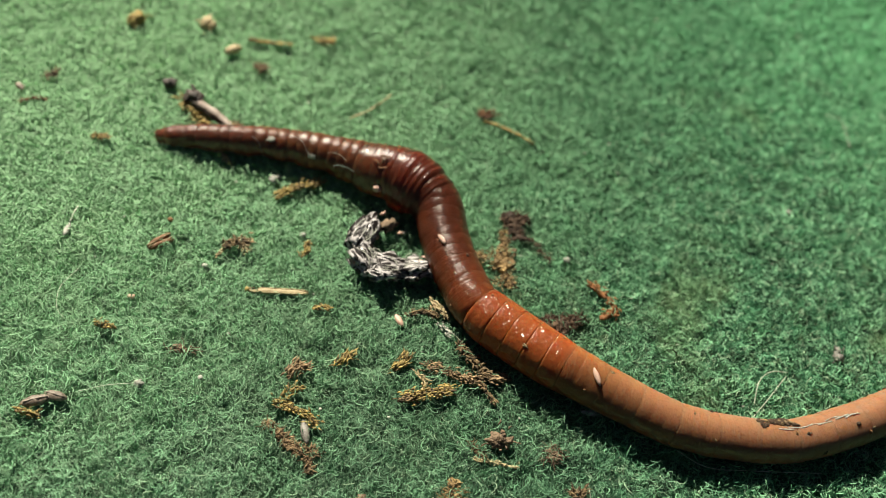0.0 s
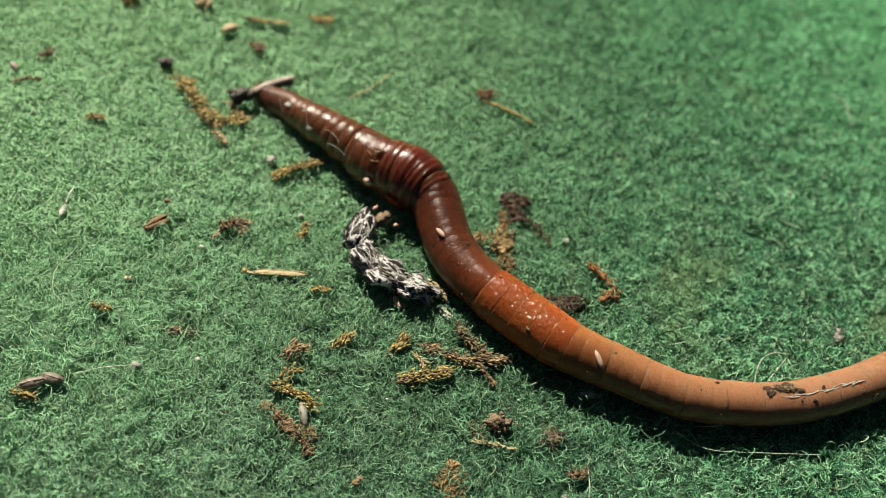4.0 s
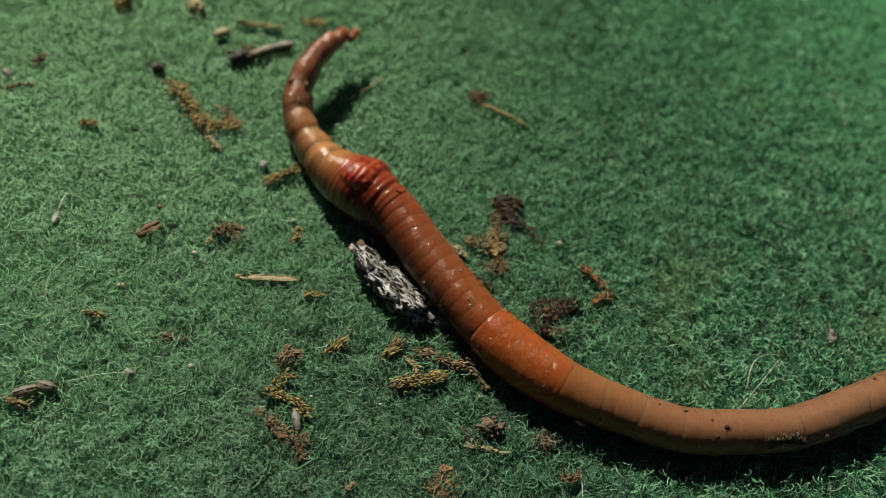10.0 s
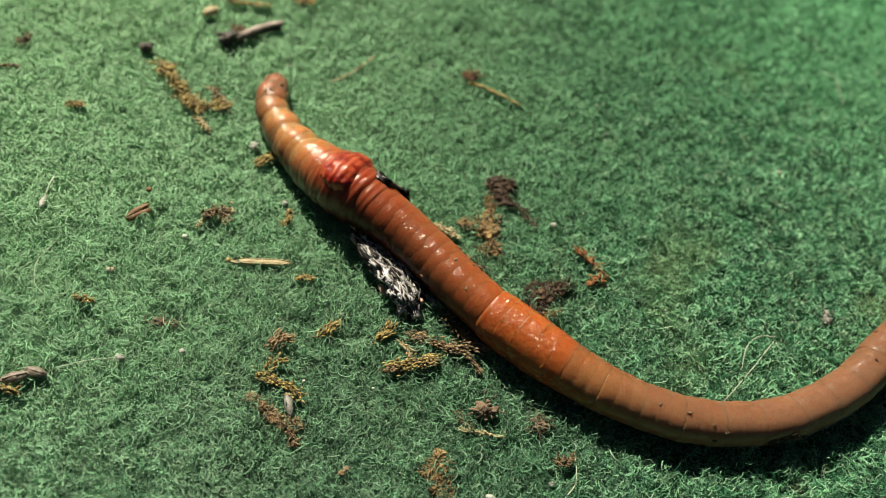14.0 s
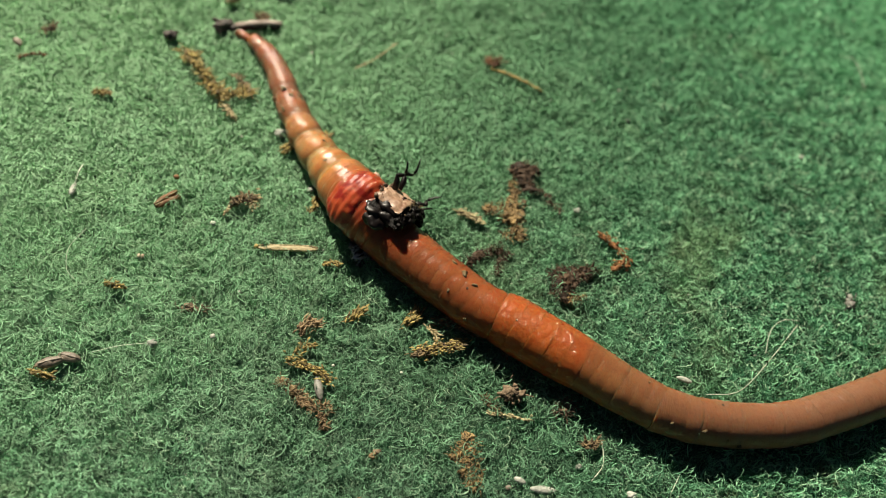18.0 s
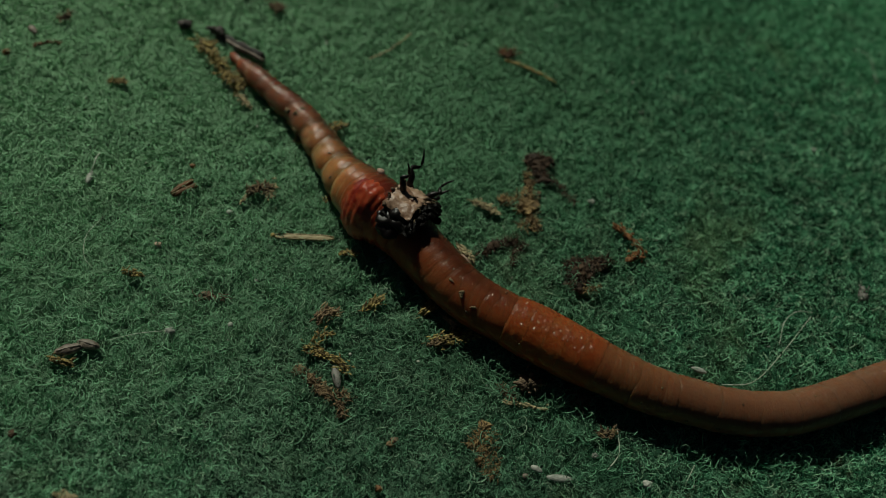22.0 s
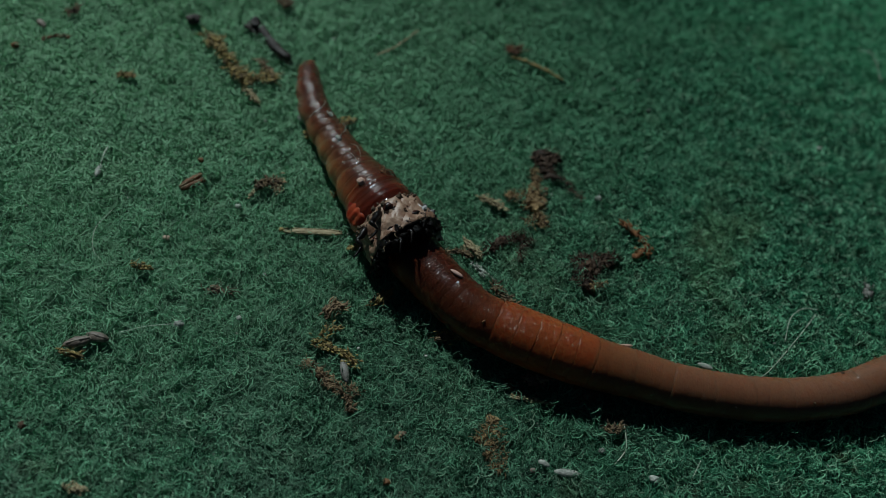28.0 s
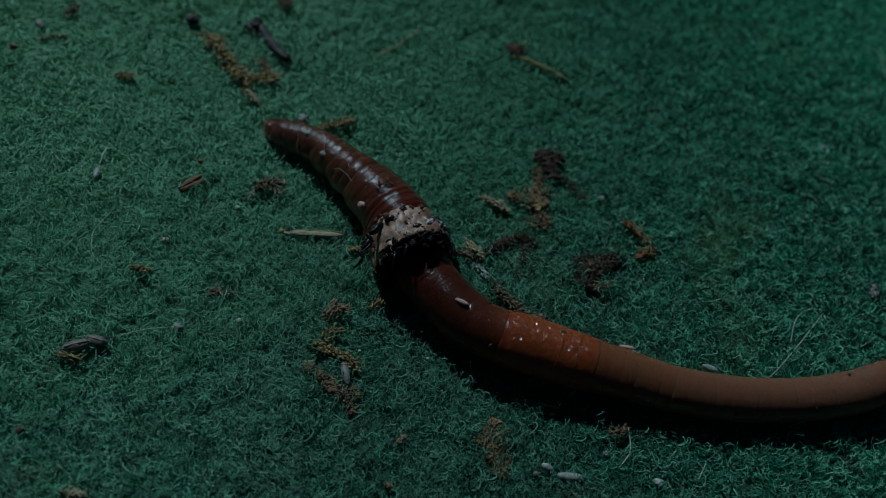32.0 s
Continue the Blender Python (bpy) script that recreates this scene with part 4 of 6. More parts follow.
def insect_husk():
    husk = thing("dead_insect", "decayed insect carcass with silvery crust wrapped round the worm", "insect")
    plates = []
    for i in range(PLATES):
        rng = random.Random(40 + i)
        silver, pale = i >= 9, 0 < i < 9
        if silver:
            wide, long_, thick = (1.2, 1.2, 0.6) if i == 9 else (2.7, 3.0, 1.05)
            shape = lump((0, 0, 0), (long_ * MM, wide * MM / 1.35, thick * MM), 5 + i * 1.7, 0.75, 3)
        elif not pale:
            shape = join(*[lump(((0.2 + 0.65 * k) * MM, (0.2 + 0.9 * math.sin(k * 2.1)) * MM, (-0.2 - 0.35 * k) * MM), (1.15 * MM, 1.35 * MM, 0.6 * MM), 9 + k * 1.7, 0.4, 3) for k in range(4)])
        else:
            shape = shield(i, -2.0, 1.75 + rng.uniform(-0.25, 0.25), 1.75, 0.0, 0.42)
        ob = solid("belly_plate" if pale else "shell_plate", mesh_of("plate", *shape), (EARTH if i == 9 else CRUST) if silver else (PALE if pale else BLACK), husk, "silvery white crusted shell" if silver else "pale mottled belly" if pale else "black wet shell")
        plates.append(ob)
        if silver:
            # dried threads over the crust
            for k in range(0 if i == 9 else 9):
                a = rng.uniform(-0.9, 0.9)
                p = [(rng.uniform(-2.0, -1.0) * MM, a * 1.4 * MM, 0.7 * MM), (rng.uniform(-0.5, 0.5) * MM, (a + rng.uniform(-0.6, 0.6)) * 1.5 * MM, rng.uniform(0.95, 1.25) * MM), (rng.uniform(1.0, 2.2) * MM, (a + rng.uniform(-0.6, 0.6)) * 1.4 * MM, 0.6 * MM)]
                solid("dry_thread", mesh_of("dry_thread", *tube(ease(p, 8), [rng.uniform(0.03, 0.07) * MM] * 8, 5, 1, 0.5, k)), WHITE, ob, "dried whitish thread")
            for k in range(3):
                c = (rng.uniform(-1.6, 1.6) * MM, rng.choice((-1, 1)) * rng.uniform(1.4, 2.0) * MM, rng.uniform(-0.2, 0.4) * MM)
                solid("flake", mesh_of("flake", *lump(c, (0.5 * MM, 0.3 * MM, 0.15 * MM), k + i, 0.5, 1)), PINK if k else GREY, ob, "pale dry flake")
            continue
        # black lining, also painting the hollow shell's inner shade; ragged at its tail-side end
        solid("shell_lining", mesh_of("shell_lining", *shield(i + 20, -1.7, 3.1 + rng.uniform(-0.3, 0.3), 1.85, -0.40, 0.3)), HOLLOW, ob, "black wet lining of the hollow shell, with the cavity's shade in its colour")
        for k in range(3):
            c = (rng.uniform(-1.3, 1.3) * MM, rng.uniform(2.2, 3.2) * MM, rng.uniform(0.1, 0.7) * MM)
            solid("shell_rim", mesh_of("shell_rim", *lump(c, (0.55 * MM, 0.42 * MM, 0.3 * MM), k + i * 2.2, 0.8, 2)), HOLLOW, ob, "black wet ragged shell rim")
        if pale and i in (2, 4, 5, 7):
            y = {2: 0.5, 4: 0.95, 5: -1.1, 7: 0.7}[i]
            solid("leg_socket", mesh_of("leg_socket", *lump((0, y * MM, 0.36 * MM), (0.62 * MM, 0.44 * MM, 0.26 * MM), i, 0.3, 3)), SOCKET, ob, "dark red-brown hollow oval leg socket")
            solid("socket_pit", mesh_of("socket_pit", *lump((0.06 * MM, y * MM, 0.52 * MM), (0.40 * MM, 0.27 * MM, 0.16 * MM), i + 3, 0.3, 2)), HOLLOW, ob, "black pit of the socket")
        for leg_i, side, size in ((2, -1, 0.95), (4, -1, 1.2), (5, 1, 1.05), (6, 1, 0.85)):
            if leg_i != i:
                continue
            base = Vector((0.1 * MM, (-1.3 if side < 0 else 1.2) * MM, 0.45 * MM))
            k = size * MM
            p = [(0, 0, -0.3 * k), (0.2 * k, side * 0.4 * k, 0.8 * k), (0.3 * k, side * 0.9 * k, 1.5 * k), (-0.15 * k, side * 0.45 * k, 2.1 * k), (0.05 * k, side * 0.75 * k, 3.0 * k), (0.25 * k, side * 1.2 * k, 3.7 * k)]
            leg = solid("leg", mesh_of("leg", *tube(ease(p, 16), [v * MM for v in (0.26, 0.36, 0.40, 0.38, 0.33, 0.20, 0.30, 0.27, 0.22, 0.15, 0.19, 0.16, 0.13, 0.12, 0.10, 0.05)], 8, 1, 0.25, i)), BLACK, ob, "black jointed leg", Matrix.Translation(base))
            LEGS.append((leg, base, side))
            for j in range(5):
                q = Vector(ease(p, 16)[6 + 2 * j])
                solid("leg_bristle", mesh_of("leg_bristle", *tube([q, q + Vector((rng.uniform(-0.2, 0.2), rng.uniform(-0.3, 0.3), 0.12)) * MM], [0.035 * MM, 0.01 * MM], 5)), BLACK, leg)
        for k in range(3):
            c = (rng.uniform(-1.1, 1.1) * MM, rng.uniform(-1.8, 1.2) * MM, rng.uniform(0.32, 0.5) * MM)
            w = rng.uniform(0.06, 0.15) * MM
            solid("dark_speck", mesh_of("dark_speck", *lump(c, (w, w * 0.8, w * 0.9), k + i * 2.2, 0.5, 1)), BLACK if k % 3 else RUST, ob, "dark speck of decay")
        for k in range(3):
            c = (rng.uniform(-1.0, 1.0) * MM, rng.uniform(-2.3, -1.7) * MM, rng.uniform(-0.1, 0.35) * MM)
            w = rng.uniform(0.15, 0.3) * MM
            solid("soil_crumb", mesh_of("soil_crumb", *lump(c, (w, w, w * 0.8), k + i * 2.2, 0.6, 2)), SOIL, ob, "dark wet soil crumb")
        for k in range(3):
            y = rng.uniform(1.2, 3.4)
            p = [Vector((rng.uniform(-0.8, 0.8), y * 0.72, rng.uniform(0.3, 0.8))) * MM]
            p.append(p[0] + Vector((rng.uniform(-0.5, 0.5), rng.uniform(0.1, 0.5), 0.35)) * MM)
            p.append(p[1] + Vector((rng.uniform(-0.5, 0.5), rng.uniform(0.2, 0.7), rng.uniform(-0.4, 0.2))) * MM)
            solid("bristle", mesh_of("bristle", *tube(ease(p, 7), [0.07 * MM, 0.06 * MM, 0.07 * MM, 0.05 * MM, 0.05 * MM, 0.04 * MM, 0.02 * MM], 5, 1, 0.3, k)), BROWN if k == 0 else BLACK, ob, "broken bristle")
    # grown to the collar's full size
    for ob in plates[:9]:
        for piece in [ob] + [c for c in ob.children] + [g for c in ob.children for g in c.children]:
            piece.data.transform(Matrix.Scale(1.12, 4))
    return husk, plates


# where the silvery end lies while it is free of the worm, in mm
HUSK_FREE = []


def lie(t, text):
    HUSK_FREE.append((t, np.array([[float(v) for v in p.split(",")] for p in text.split()]) * MM))


lie(0.0, "-10.9,4.4,2.2 -14.4,2.5,2.2 -14.5,-1.6,2.2 -11.3,-3.3,2.2 -7.5,-3.0,2.2")
lie(1.0, "-11.0,3.1,2.2 -14.3,1.1,2.2 -14.3,-2.8,2.2 -11.3,-5.0,2.2 -7.6,-5.6,2.2")
lie(2.0, "-11.5,2.7,2.2 -14.6,0.2,2.2 -14.3,-4.0,2.2 -11.4,-6.6,2.2 -7.8,-7.7,2.2")
lie(4.5, "-11.5,2.1,2.2 -14.6,-0.4,2.2 -13.9,-4.6,2.2 -11.1,-7.4,2.2 -7.5,-9.0,2.2")
lie(6.0, "-12.1,1.9,2.2 -14.8,-0.8,2.2 -13.8,-4.7,2.2 -11.1,-7.3,2.2 -7.7,-9.1,2.2")
lie(6.5, "-12.5,0.7,2.2 -13.5,-2.6,2.2 -12.3,-5.9,2.2 -9.8,-8.0,2.2 -6.9,-9.2,2.2")
lie(7.0, "-12.6,0.1,2.2 -13.5,-3.2,2.2 -11.9,-6.1,2.2 -9.4,-8.1,2.2 -6.6,-9.3,2.2")
lie(8.0, "-13.4,-1.8,2.2 -12.5,-4.7,2.2 -10.9,-6.9,2.2 -8.9,-8.7,2.2 -6.8,-10.1,2.2")
lie(9.0, "-13.6,-1.8,2.2 -12.7,-4.7,2.2 -11.1,-7.0,2.2 -9.0,-8.6,2.2 -6.9,-10.1,2.2")
lie(11.0, "-13.3,-2.4,2.2 -12.0,-5.3,2.2 -10.2,-7.4,2.2 -8.4,-9.6,2.2 -7.1,-12.1,2.2")
lie(12.0, "-12.8,-2.8,2.2 -11.4,-5.3,2.2 -9.6,-7.2,2.2 -8.0,-9.5,2.2 -7.1,-12.0,2.2")
lie(13.5, "-12.6,-3.0,2.2 -11.3,-5.5,2.2 -9.5,-7.2,2.2 -7.9,-9.4,2.2 -6.8,-11.8,2.2")
lie(14.3, "-12.1,-3.6,2.0 -11.0,-6.0,2.0 -9.5,-7.8,2.0 -8.1,-9.8,2.0 -7.4,-12.1,2.0")
lie(15.0, "-11.0,-5.2,0.9 -10.2,-7.2,1.0 -9.5,-9.1,1.2 -8.7,-10.8,1.3 -9.3,-12.4,1.0")
lie(15.5, "-12.2,-6.8,0.9 -11.2,-8.7,1.1 -10.3,-10.4,1.4 -10.7,-12.5,1.4 -11.6,-14.1,1.0")


# ---- litter on the felt ----
def litter(name, label, category, x, y, group=""):
    kinds = {"crumb": "crumbs on the felt", "moss": "moss sprigs on the felt", "soil": "soil clumps on the felt", "hair": "hairs on the felt", "seed": "seeds on the felt"}
    return thing(name, label, category, Matrix.Translation((x * MM, y * MM, felt_height(x * MM, y * MM) + 0.0004)), group or kinds.get(category, ""))


def offsets(points):
    x0, y0 = points[0]
    return [((x - x0) * MM, (y - y0) * MM) for x, y in points]


def seed(a, b, width, material, label, name="seed", ridge=True):
    """A grain lying between two places."""
    (_, _), (dx, dy) = offsets((a, b))
    ob = litter(name, label, "seed", *a)
    n = 11
    ks = np.linspace(0, 1, n)
    w = width * MM / 2
    pts = [(dx * k, dy * k, w * 0.75 + 0.00025) for k in ks]
    rad = [w * max(math.sin(math.pi * (0.04 + 0.92 * k)) ** 0.6, 0.12) for k in ks]
    solid("hull", mesh_of("hull", *tube(pts, rad, 10, 0.75, 0.15, a[0])), material, ob)
    if ridge:
        pts = [(dx * k, dy * k, w * 1.45 + 0.00022 - 0.4 * w * (2 * k - 1) ** 2) for k in ks[1:-1]]
        solid("ridge", mesh_of("ridge", *tube(pts, [w * 0.18] * (n - 2), 6, 1, 0.3, a[1])), material, ob)
    return ob


def split_husk(a, b, width, label):
    """An empty seed husk, split lengthwise: two curved halves with a dark slit between."""
    (_, _), (dx, dy) = offsets((a, b))
    ob = litter("seed_husk", label, "seed husk", *a)
    d = Vector((dx, dy, 0))
    side = d.normalized().cross(Vector((0, 0, 1)))
    ks = np.linspace(0, 1, 11)
    for sign, material in ((-1, RUST), (1, RUST)):
        wd = [width * 0.3 * MM * max(math.sin(math.pi * (0.05 + 0.88 * k)) ** 0.5, 0.15) for k in ks]
        solid("hull_half", mesh_of("hull_half", *tube([d * k + side * sign * width * 0.32 * MM * (0.5 + 0.6 * k) + Vector((0, 0, 0.0007)) for k in ks], wd, 9, 1.0, 0.2, sign)), material, ob)
        solid("rim", mesh_of("rim", *tube([d * k + side * sign * width * 0.30 * MM * (0.3 + 0.5 * k) + Vector((0, 0, 0.0007 + 0.22 * width * MM)) for k in ks], [0.07 * MM] * 11, 6, 1, 0.4, sign)), STRAW, ob, "pale dry rim")
    solid("slit", mesh_of("slit", *tube([d * k + Vector((0, 0, 0.0005)) for k in ks], [width * 0.2 * MM] * 11, 7, 0.6, 0.2, 4)), BARK, ob, "dark hollow inside")
    return ob


def straw(a, b, width):
    """A split piece of straw: a trough with raised rims."""
    (_, _), (dx, dy) = offsets((a, b))
    ob = litter("straw_piece", "pale yellow split straw piece lying on the felt", "straw", *a)
    d = Vector((dx, dy, 0))
    side = d.normalized().cross(Vector((0, 0, 1)))
    w, n = width * MM / 2, 14
    ks = np.linspace(0, 1, n)
    wd = [w * min(1, 0.35 + 5 * min(k, 1 - k)) for k in ks]
    solid("blade", mesh_of("blade", *tube([d * k + Vector((0, 0, 0.00035)) for k in ks], wd, 10, 0.55, 0.2, 3)), STRAW, ob)
    for sign in (-1, 1):
        solid("rim", mesh_of("rim", *tube([d * k + side * sign * wd[i] * 0.75 + Vector((0, 0, 0.00055)) for i, k in enumerate(ks)], [w * 0.16] * n, 6, 0.9, 0.35, sign)), STRAW, ob, "raised pale rim")
    solid("broken_end", mesh_of("broken_end", *lump(d * 0.01 + Vector((0, 0, 0.0006)), (w * 0.7, w * 0.7, w * 0.5), 2.2, 0.5, 2)), GOLD, ob, "frayed brown end")
    return ob


def sprig(points, material, label, thick=0.36, leaf=0.9, density=2.6, category="moss", name="moss_sprig", height=0.5, spread=0.34, ragged=0.9):
    """A bent dry stem set with small pointed leaves."""
    ob = litter(name, label, category, *points[0])
    flat = offsets(points)
    rng = random.Random(int(points[0][0] * 7 + points[0][1] * 13))
    n = 6 * len(points)
    line = ease([(x, y, height * MM * rng.uniform(0.6, 1.4)) for x, y in flat], n)
    rad = [thick * MM * (0.35 if i in (0, n - 1) else 0.7 + ragged * rng.uniform(-0.27, 0.27)) for i in range(n)]
    solid("stem", mesh_of("stem", *tube(line, rad, 8, 0.6, ragged, points[0][0])), material, ob)
    total = sum(np.linalg.norm(line[i + 1] - line[i]) for i in range(n - 1)) / MM
    pieces = []
    for _ in range(int(total * density * 13)):
        n0 = rng.randrange(n - 1)
        p, way = Vector(line[n0]).lerp(Vector(line[n0 + 1]), rng.random()), Vector(line[n0 + 1] - line[n0])
        a = math.atan2(way.y, way.x) + rng.gauss(0, spread) + (math.pi if rng.random() < 0.12 else 0)
        d = Vector((math.cos(a), math.sin(a), rng.uniform(-0.15, 0.6))) * leaf * MM * rng.uniform(0.4, 1.1)
        p = p + Vector((rng.gauss(0, 0.6), rng.gauss(0, 0.6), rng.uniform(0, 0.9))) * thick * MM
        pieces.append(tube([p, p + d * 0.45 + Vector((0, 0, 0.00012)), p + d], [0.05 * MM, rng.uniform(0.07, 0.19) * MM, 0.012 * MM], 5, 0.4, 0.6, a))
    if pieces:
        tagged(solid("leaf_fringe", mesh_of("leaf_fringe", *join(*pieces)), material, ob), "tiny pointed dry leaves", kind="stuff")
    return ob


def clump(centre, size, material, label, bits=7, name="soil_clump", category="soil", flatness=0.5, seed_no=0):
    """A crumbly heap: one ragged body and loose crumbs on and round it."""
    ob = litter(name, label, category, *centre)
    rng = random.Random(int(centre[0] * 11 + centre[1] * 5) + seed_no)
    sx, sy = size
    heap = []
    for _ in range(9):
        r, a = rng.random() ** 0.5 * 0.36, rng.uniform(0, 6.28)
        k = rng.uniform(0.12, 0.26)
        heap.append(lump((r * math.cos(a) * sx * MM, r * math.sin(a) * sy * MM, rng.uniform(0.15, 0.7) * (1 - r) * sy * flatness * MM), (k * sx * MM, k * sy * MM, k * sy * MM * 0.8), rng.uniform(0, 50), 0.8, 3))
    for piece in heap:
        solid("clod", mesh_of("clod", *piece), material, ob)
    for _ in range(bits * 2):
        s = rng.uniform(0.05, 0.15) * min(sx, sy) * MM
        r, a = rng.random() ** 0.6 * 0.66, rng.uniform(0, 6.28)
        c = (r * math.cos(a) * sx * MM, r * math.sin(a) * sy * MM, rng.uniform(0.1, 0.9) * (1 - r) * sy * flatness * MM + s * 0.4)
        if rng.random() < 0.55:
            a += rng.uniform(-1, 1)
            d = Vector((math.cos(a), math.sin(a), rng.uniform(-0.1, 0.5))) * rng.uniform(0.5, 1.5) * MM
            bow = Vector((rng.uniform(-0.2, 0.2), rng.uniform(-0.2, 0.2), 0.2)) * MM
            w = rng.uniform(0.04, 0.11) * MM
            solid("fibre", mesh_of("fibre", *tube(ease([c, Vector(c) + d * 0.5 + bow, Vector(c) + d], 7), [w, w, w * 1.2, w, w * 0.8, w * 0.9, w * 0.4], 5, 0.8, 0.8, s)), BROWN if material is SOIL else material, ob, "broken plant fibre")
        else:
            solid("crumb", mesh_of("crumb", *lump(c, (s, s * 0.8, s * 0.7), rng.uniform(0, 50), 0.6, 2)), material, ob)
    # a frayed felt of root hairs and leaf bits all over it
    fray = []
    for _ in range(int(18 * sx * sy) if bits > 6 else 0):
        r, a = rng.random() ** 0.55 * 0.68, rng.uniform(0, 6.28)
        c = Vector((r * math.cos(a) * sx, r * math.sin(a) * sy, rng.uniform(0.1, 1.0) * (1 - r * 0.8) * sy * flatness + 0.2)) * MM
        a += rng.gauss(0, 1.2)
        d = Vector((math.cos(a), math.sin(a), rng.uniform(-0.4, 0.5))) * rng.uniform(0.4, 1.5) * MM
        fray.append(tube([c, c + d * 0.5 + Vector((rng.uniform(-1, 1), rng.uniform(-1, 1), 1)) * 0.00012, c + d], [0.02 * MM, rng.uniform(0.02, 0.07) * MM, 0.01 * MM], 5, 0.6, 0.7, a))
    if fray:
        tagged(solid("root_felt", mesh_of("root_felt", *join(*fray)), material, ob), "frayed brown root hairs", kind="stuff")
    return ob


def scrap(paths, material, label, name="soil_scrap", category="soil", rise=0.5):
    """A ragged crumbling scrap: rows of small clods along paths of (places, width), with loose crumbs and a fray of root hairs."""
    x0, y0 = paths[0][0][0]
    ob = litter(name, label, category, x0, y0)
    rng = random.Random(int(abs(x0) * 31 + abs(y0) * 17))
    fray = []
    for points, full_width in paths:
        width = full_width * 0.58
        line = ease([((x - x0) * MM, (y - y0) * MM, 0.0) for x, y in points], 8 * len(points))
        total = sum(np.linalg.norm(b - a) for a, b in zip(line, line[1:])) / MM
        row = []
        for _ in range(int(total * 10 * max(width, 0.6)) + 4):
            q = Vector(line[rng.randrange(len(line))])
            off = Vector((rng.gauss(0, 0.30), rng.gauss(0, 0.30), 0)) * width * MM
            k = width * (0.12 + 0.46 * rng.random() ** 2) * MM
            row.append(lump(q + off + Vector((0, 0, (0.15 + rise * rng.random() * width * 0.8) * MM)), (k * rng.uniform(0.6, 2.2), k * rng.uniform(0.6, 1.6), k * 0.8), rng.uniform(0, 80), 1.15, 2))
        solid("crumbled_body", mesh_of("crumbled_body", *join(*row), smooth=False), material, ob)
        for _ in range(int(total * 2)):
            q = Vector(line[rng.randrange(len(line))]) + Vector((rng.gauss(0, 0.6), rng.gauss(0, 0.6), 0)) * width * MM
            k = rng.uniform(0.06, 0.16) * MM
            solid("crumb", mesh_of("crumb", *lump(q + Vector((0, 0, rng.uniform(0.2, 0.6) * MM)), (k, k * 0.8, k * 0.7), rng.uniform(0, 80), 0.7, 2)), material, ob)
        for _ in range(int(total * width * 48)):
            q = Vector(line[rng.randrange(len(line))]) + Vector((rng.gauss(0, 0.36), rng.gauss(0, 0.36), 0)) * width * MM + Vector((0, 0, rng.uniform(0.1, rise * width + 0.3) * MM))
            a = rng.uniform(0, 6.28)
            d = Vector((math.cos(a), math.sin(a), rng.uniform(-0.3, 0.5))) * rng.uniform(0.3, 1.3) * MM
            fray.append(tube([q, q + d * 0.5 + Vector((rng.uniform(-1, 1), rng.uniform(-1, 1), 1)) * 0.00012, q + d], [0.03 * MM, rng.uniform(0.03, 0.10) * MM, 0.012 * MM], 5, 0.6, 0.7, a))
    tagged(solid("root_felt", mesh_of("root_felt", *join(*fray)), material, ob), "frayed brown root hairs", kind="stuff")
    return ob


def hair(points, width, label, lift=0.7, name="hair"):
    ob = litter(name, label, "hair", *points[0])
    flat = offsets(points)
    n = 8 * len(points)
    line = ease([(x, y, (0.6 + lift * math.sin(math.pi * i / (len(flat) - 1))) * MM) for i, (x, y) in enumerate(flat)], n)
    solid("strand", mesh_of("strand", *tube(line, [width * MM / 2] * n, 5)), HAIR, ob)
    return ob


def crumb(centre, size, material, label, name="crumb", category="crumb"):
    ob = litter(name, label, category, *centre)
    solid("grain", mesh_of("grain", *lump((0, 0, size * 0.35 * MM), (size * 0.5 * MM, size * 0.42 * MM, size * 0.38 * MM), centre[0], 0.4, 3)), material, ob)
    return ob


def bark_chip():
    """The splinter that the worm drags about: dark bark below, pale cut wood on top, a hooked black knot at one end."""
    ob = thing("bark_splinter", "dark bark splinter with a pale grey cut face", "splinter")
    n = 16
    ks = np.linspace(-1, 1, n)
    bow = [(4.9 * MM * k, 0.35 * MM * math.sin(2.4 * k), 0.15 * MM * math.cos(2 * k)) for k in ks]
    solid("bark", mesh_of("bark", *tube(bow, [0.82 * MM * (0.85 + 0.12 * math.cos(2.2 * k) + 0.12 * math.sin(9 * k)) * (0.55 if abs(k) == 1 else 1) for k in ks], 9, 0.8, 0.35, 4)), BARK, ob)
    solid("cut_face", mesh_of("cut_face", *tube([(x + 0.3 * MM, y + 0.1 * MM, z + 0.48 * MM) for x, y, z in bow[4:]], [0.62 * MM * (0.8 + 0.2 * math.cos(2 * k) + 0.08 * math.sin(13 * k)) for k in ks[4:]], 8, 0.5, 0.22, 8)), CUT, ob, "pale grey split wood")
    knot = join(lump((-4.0 * MM, 0.1 * MM, 0.1 * MM), (1.25 * MM, 1.15 * MM, 0.95 * MM), 6.1, 0.6, 3), lump((-2.9 * MM, 0.3 * MM, 0.35 * MM), (0.7 * MM, 0.8 * MM, 0.6 * MM), 2.3, 0.6, 3), tube(ease([Vector(p) * MM for p in ((-4.4, 0.5, 0.3), (-5.1, 1.0, 0.7), (-5.5, 0.7, 1.0))], 7), [v * MM for v in (0.4, 0.4, 0.35, 0.3, 0.28, 0.2, 0.08)], 7, 1, 0.4, 3))
    solid("knot", mesh_of("knot", *knot), BARK, ob, "ragged black hooked knot")
    return ob


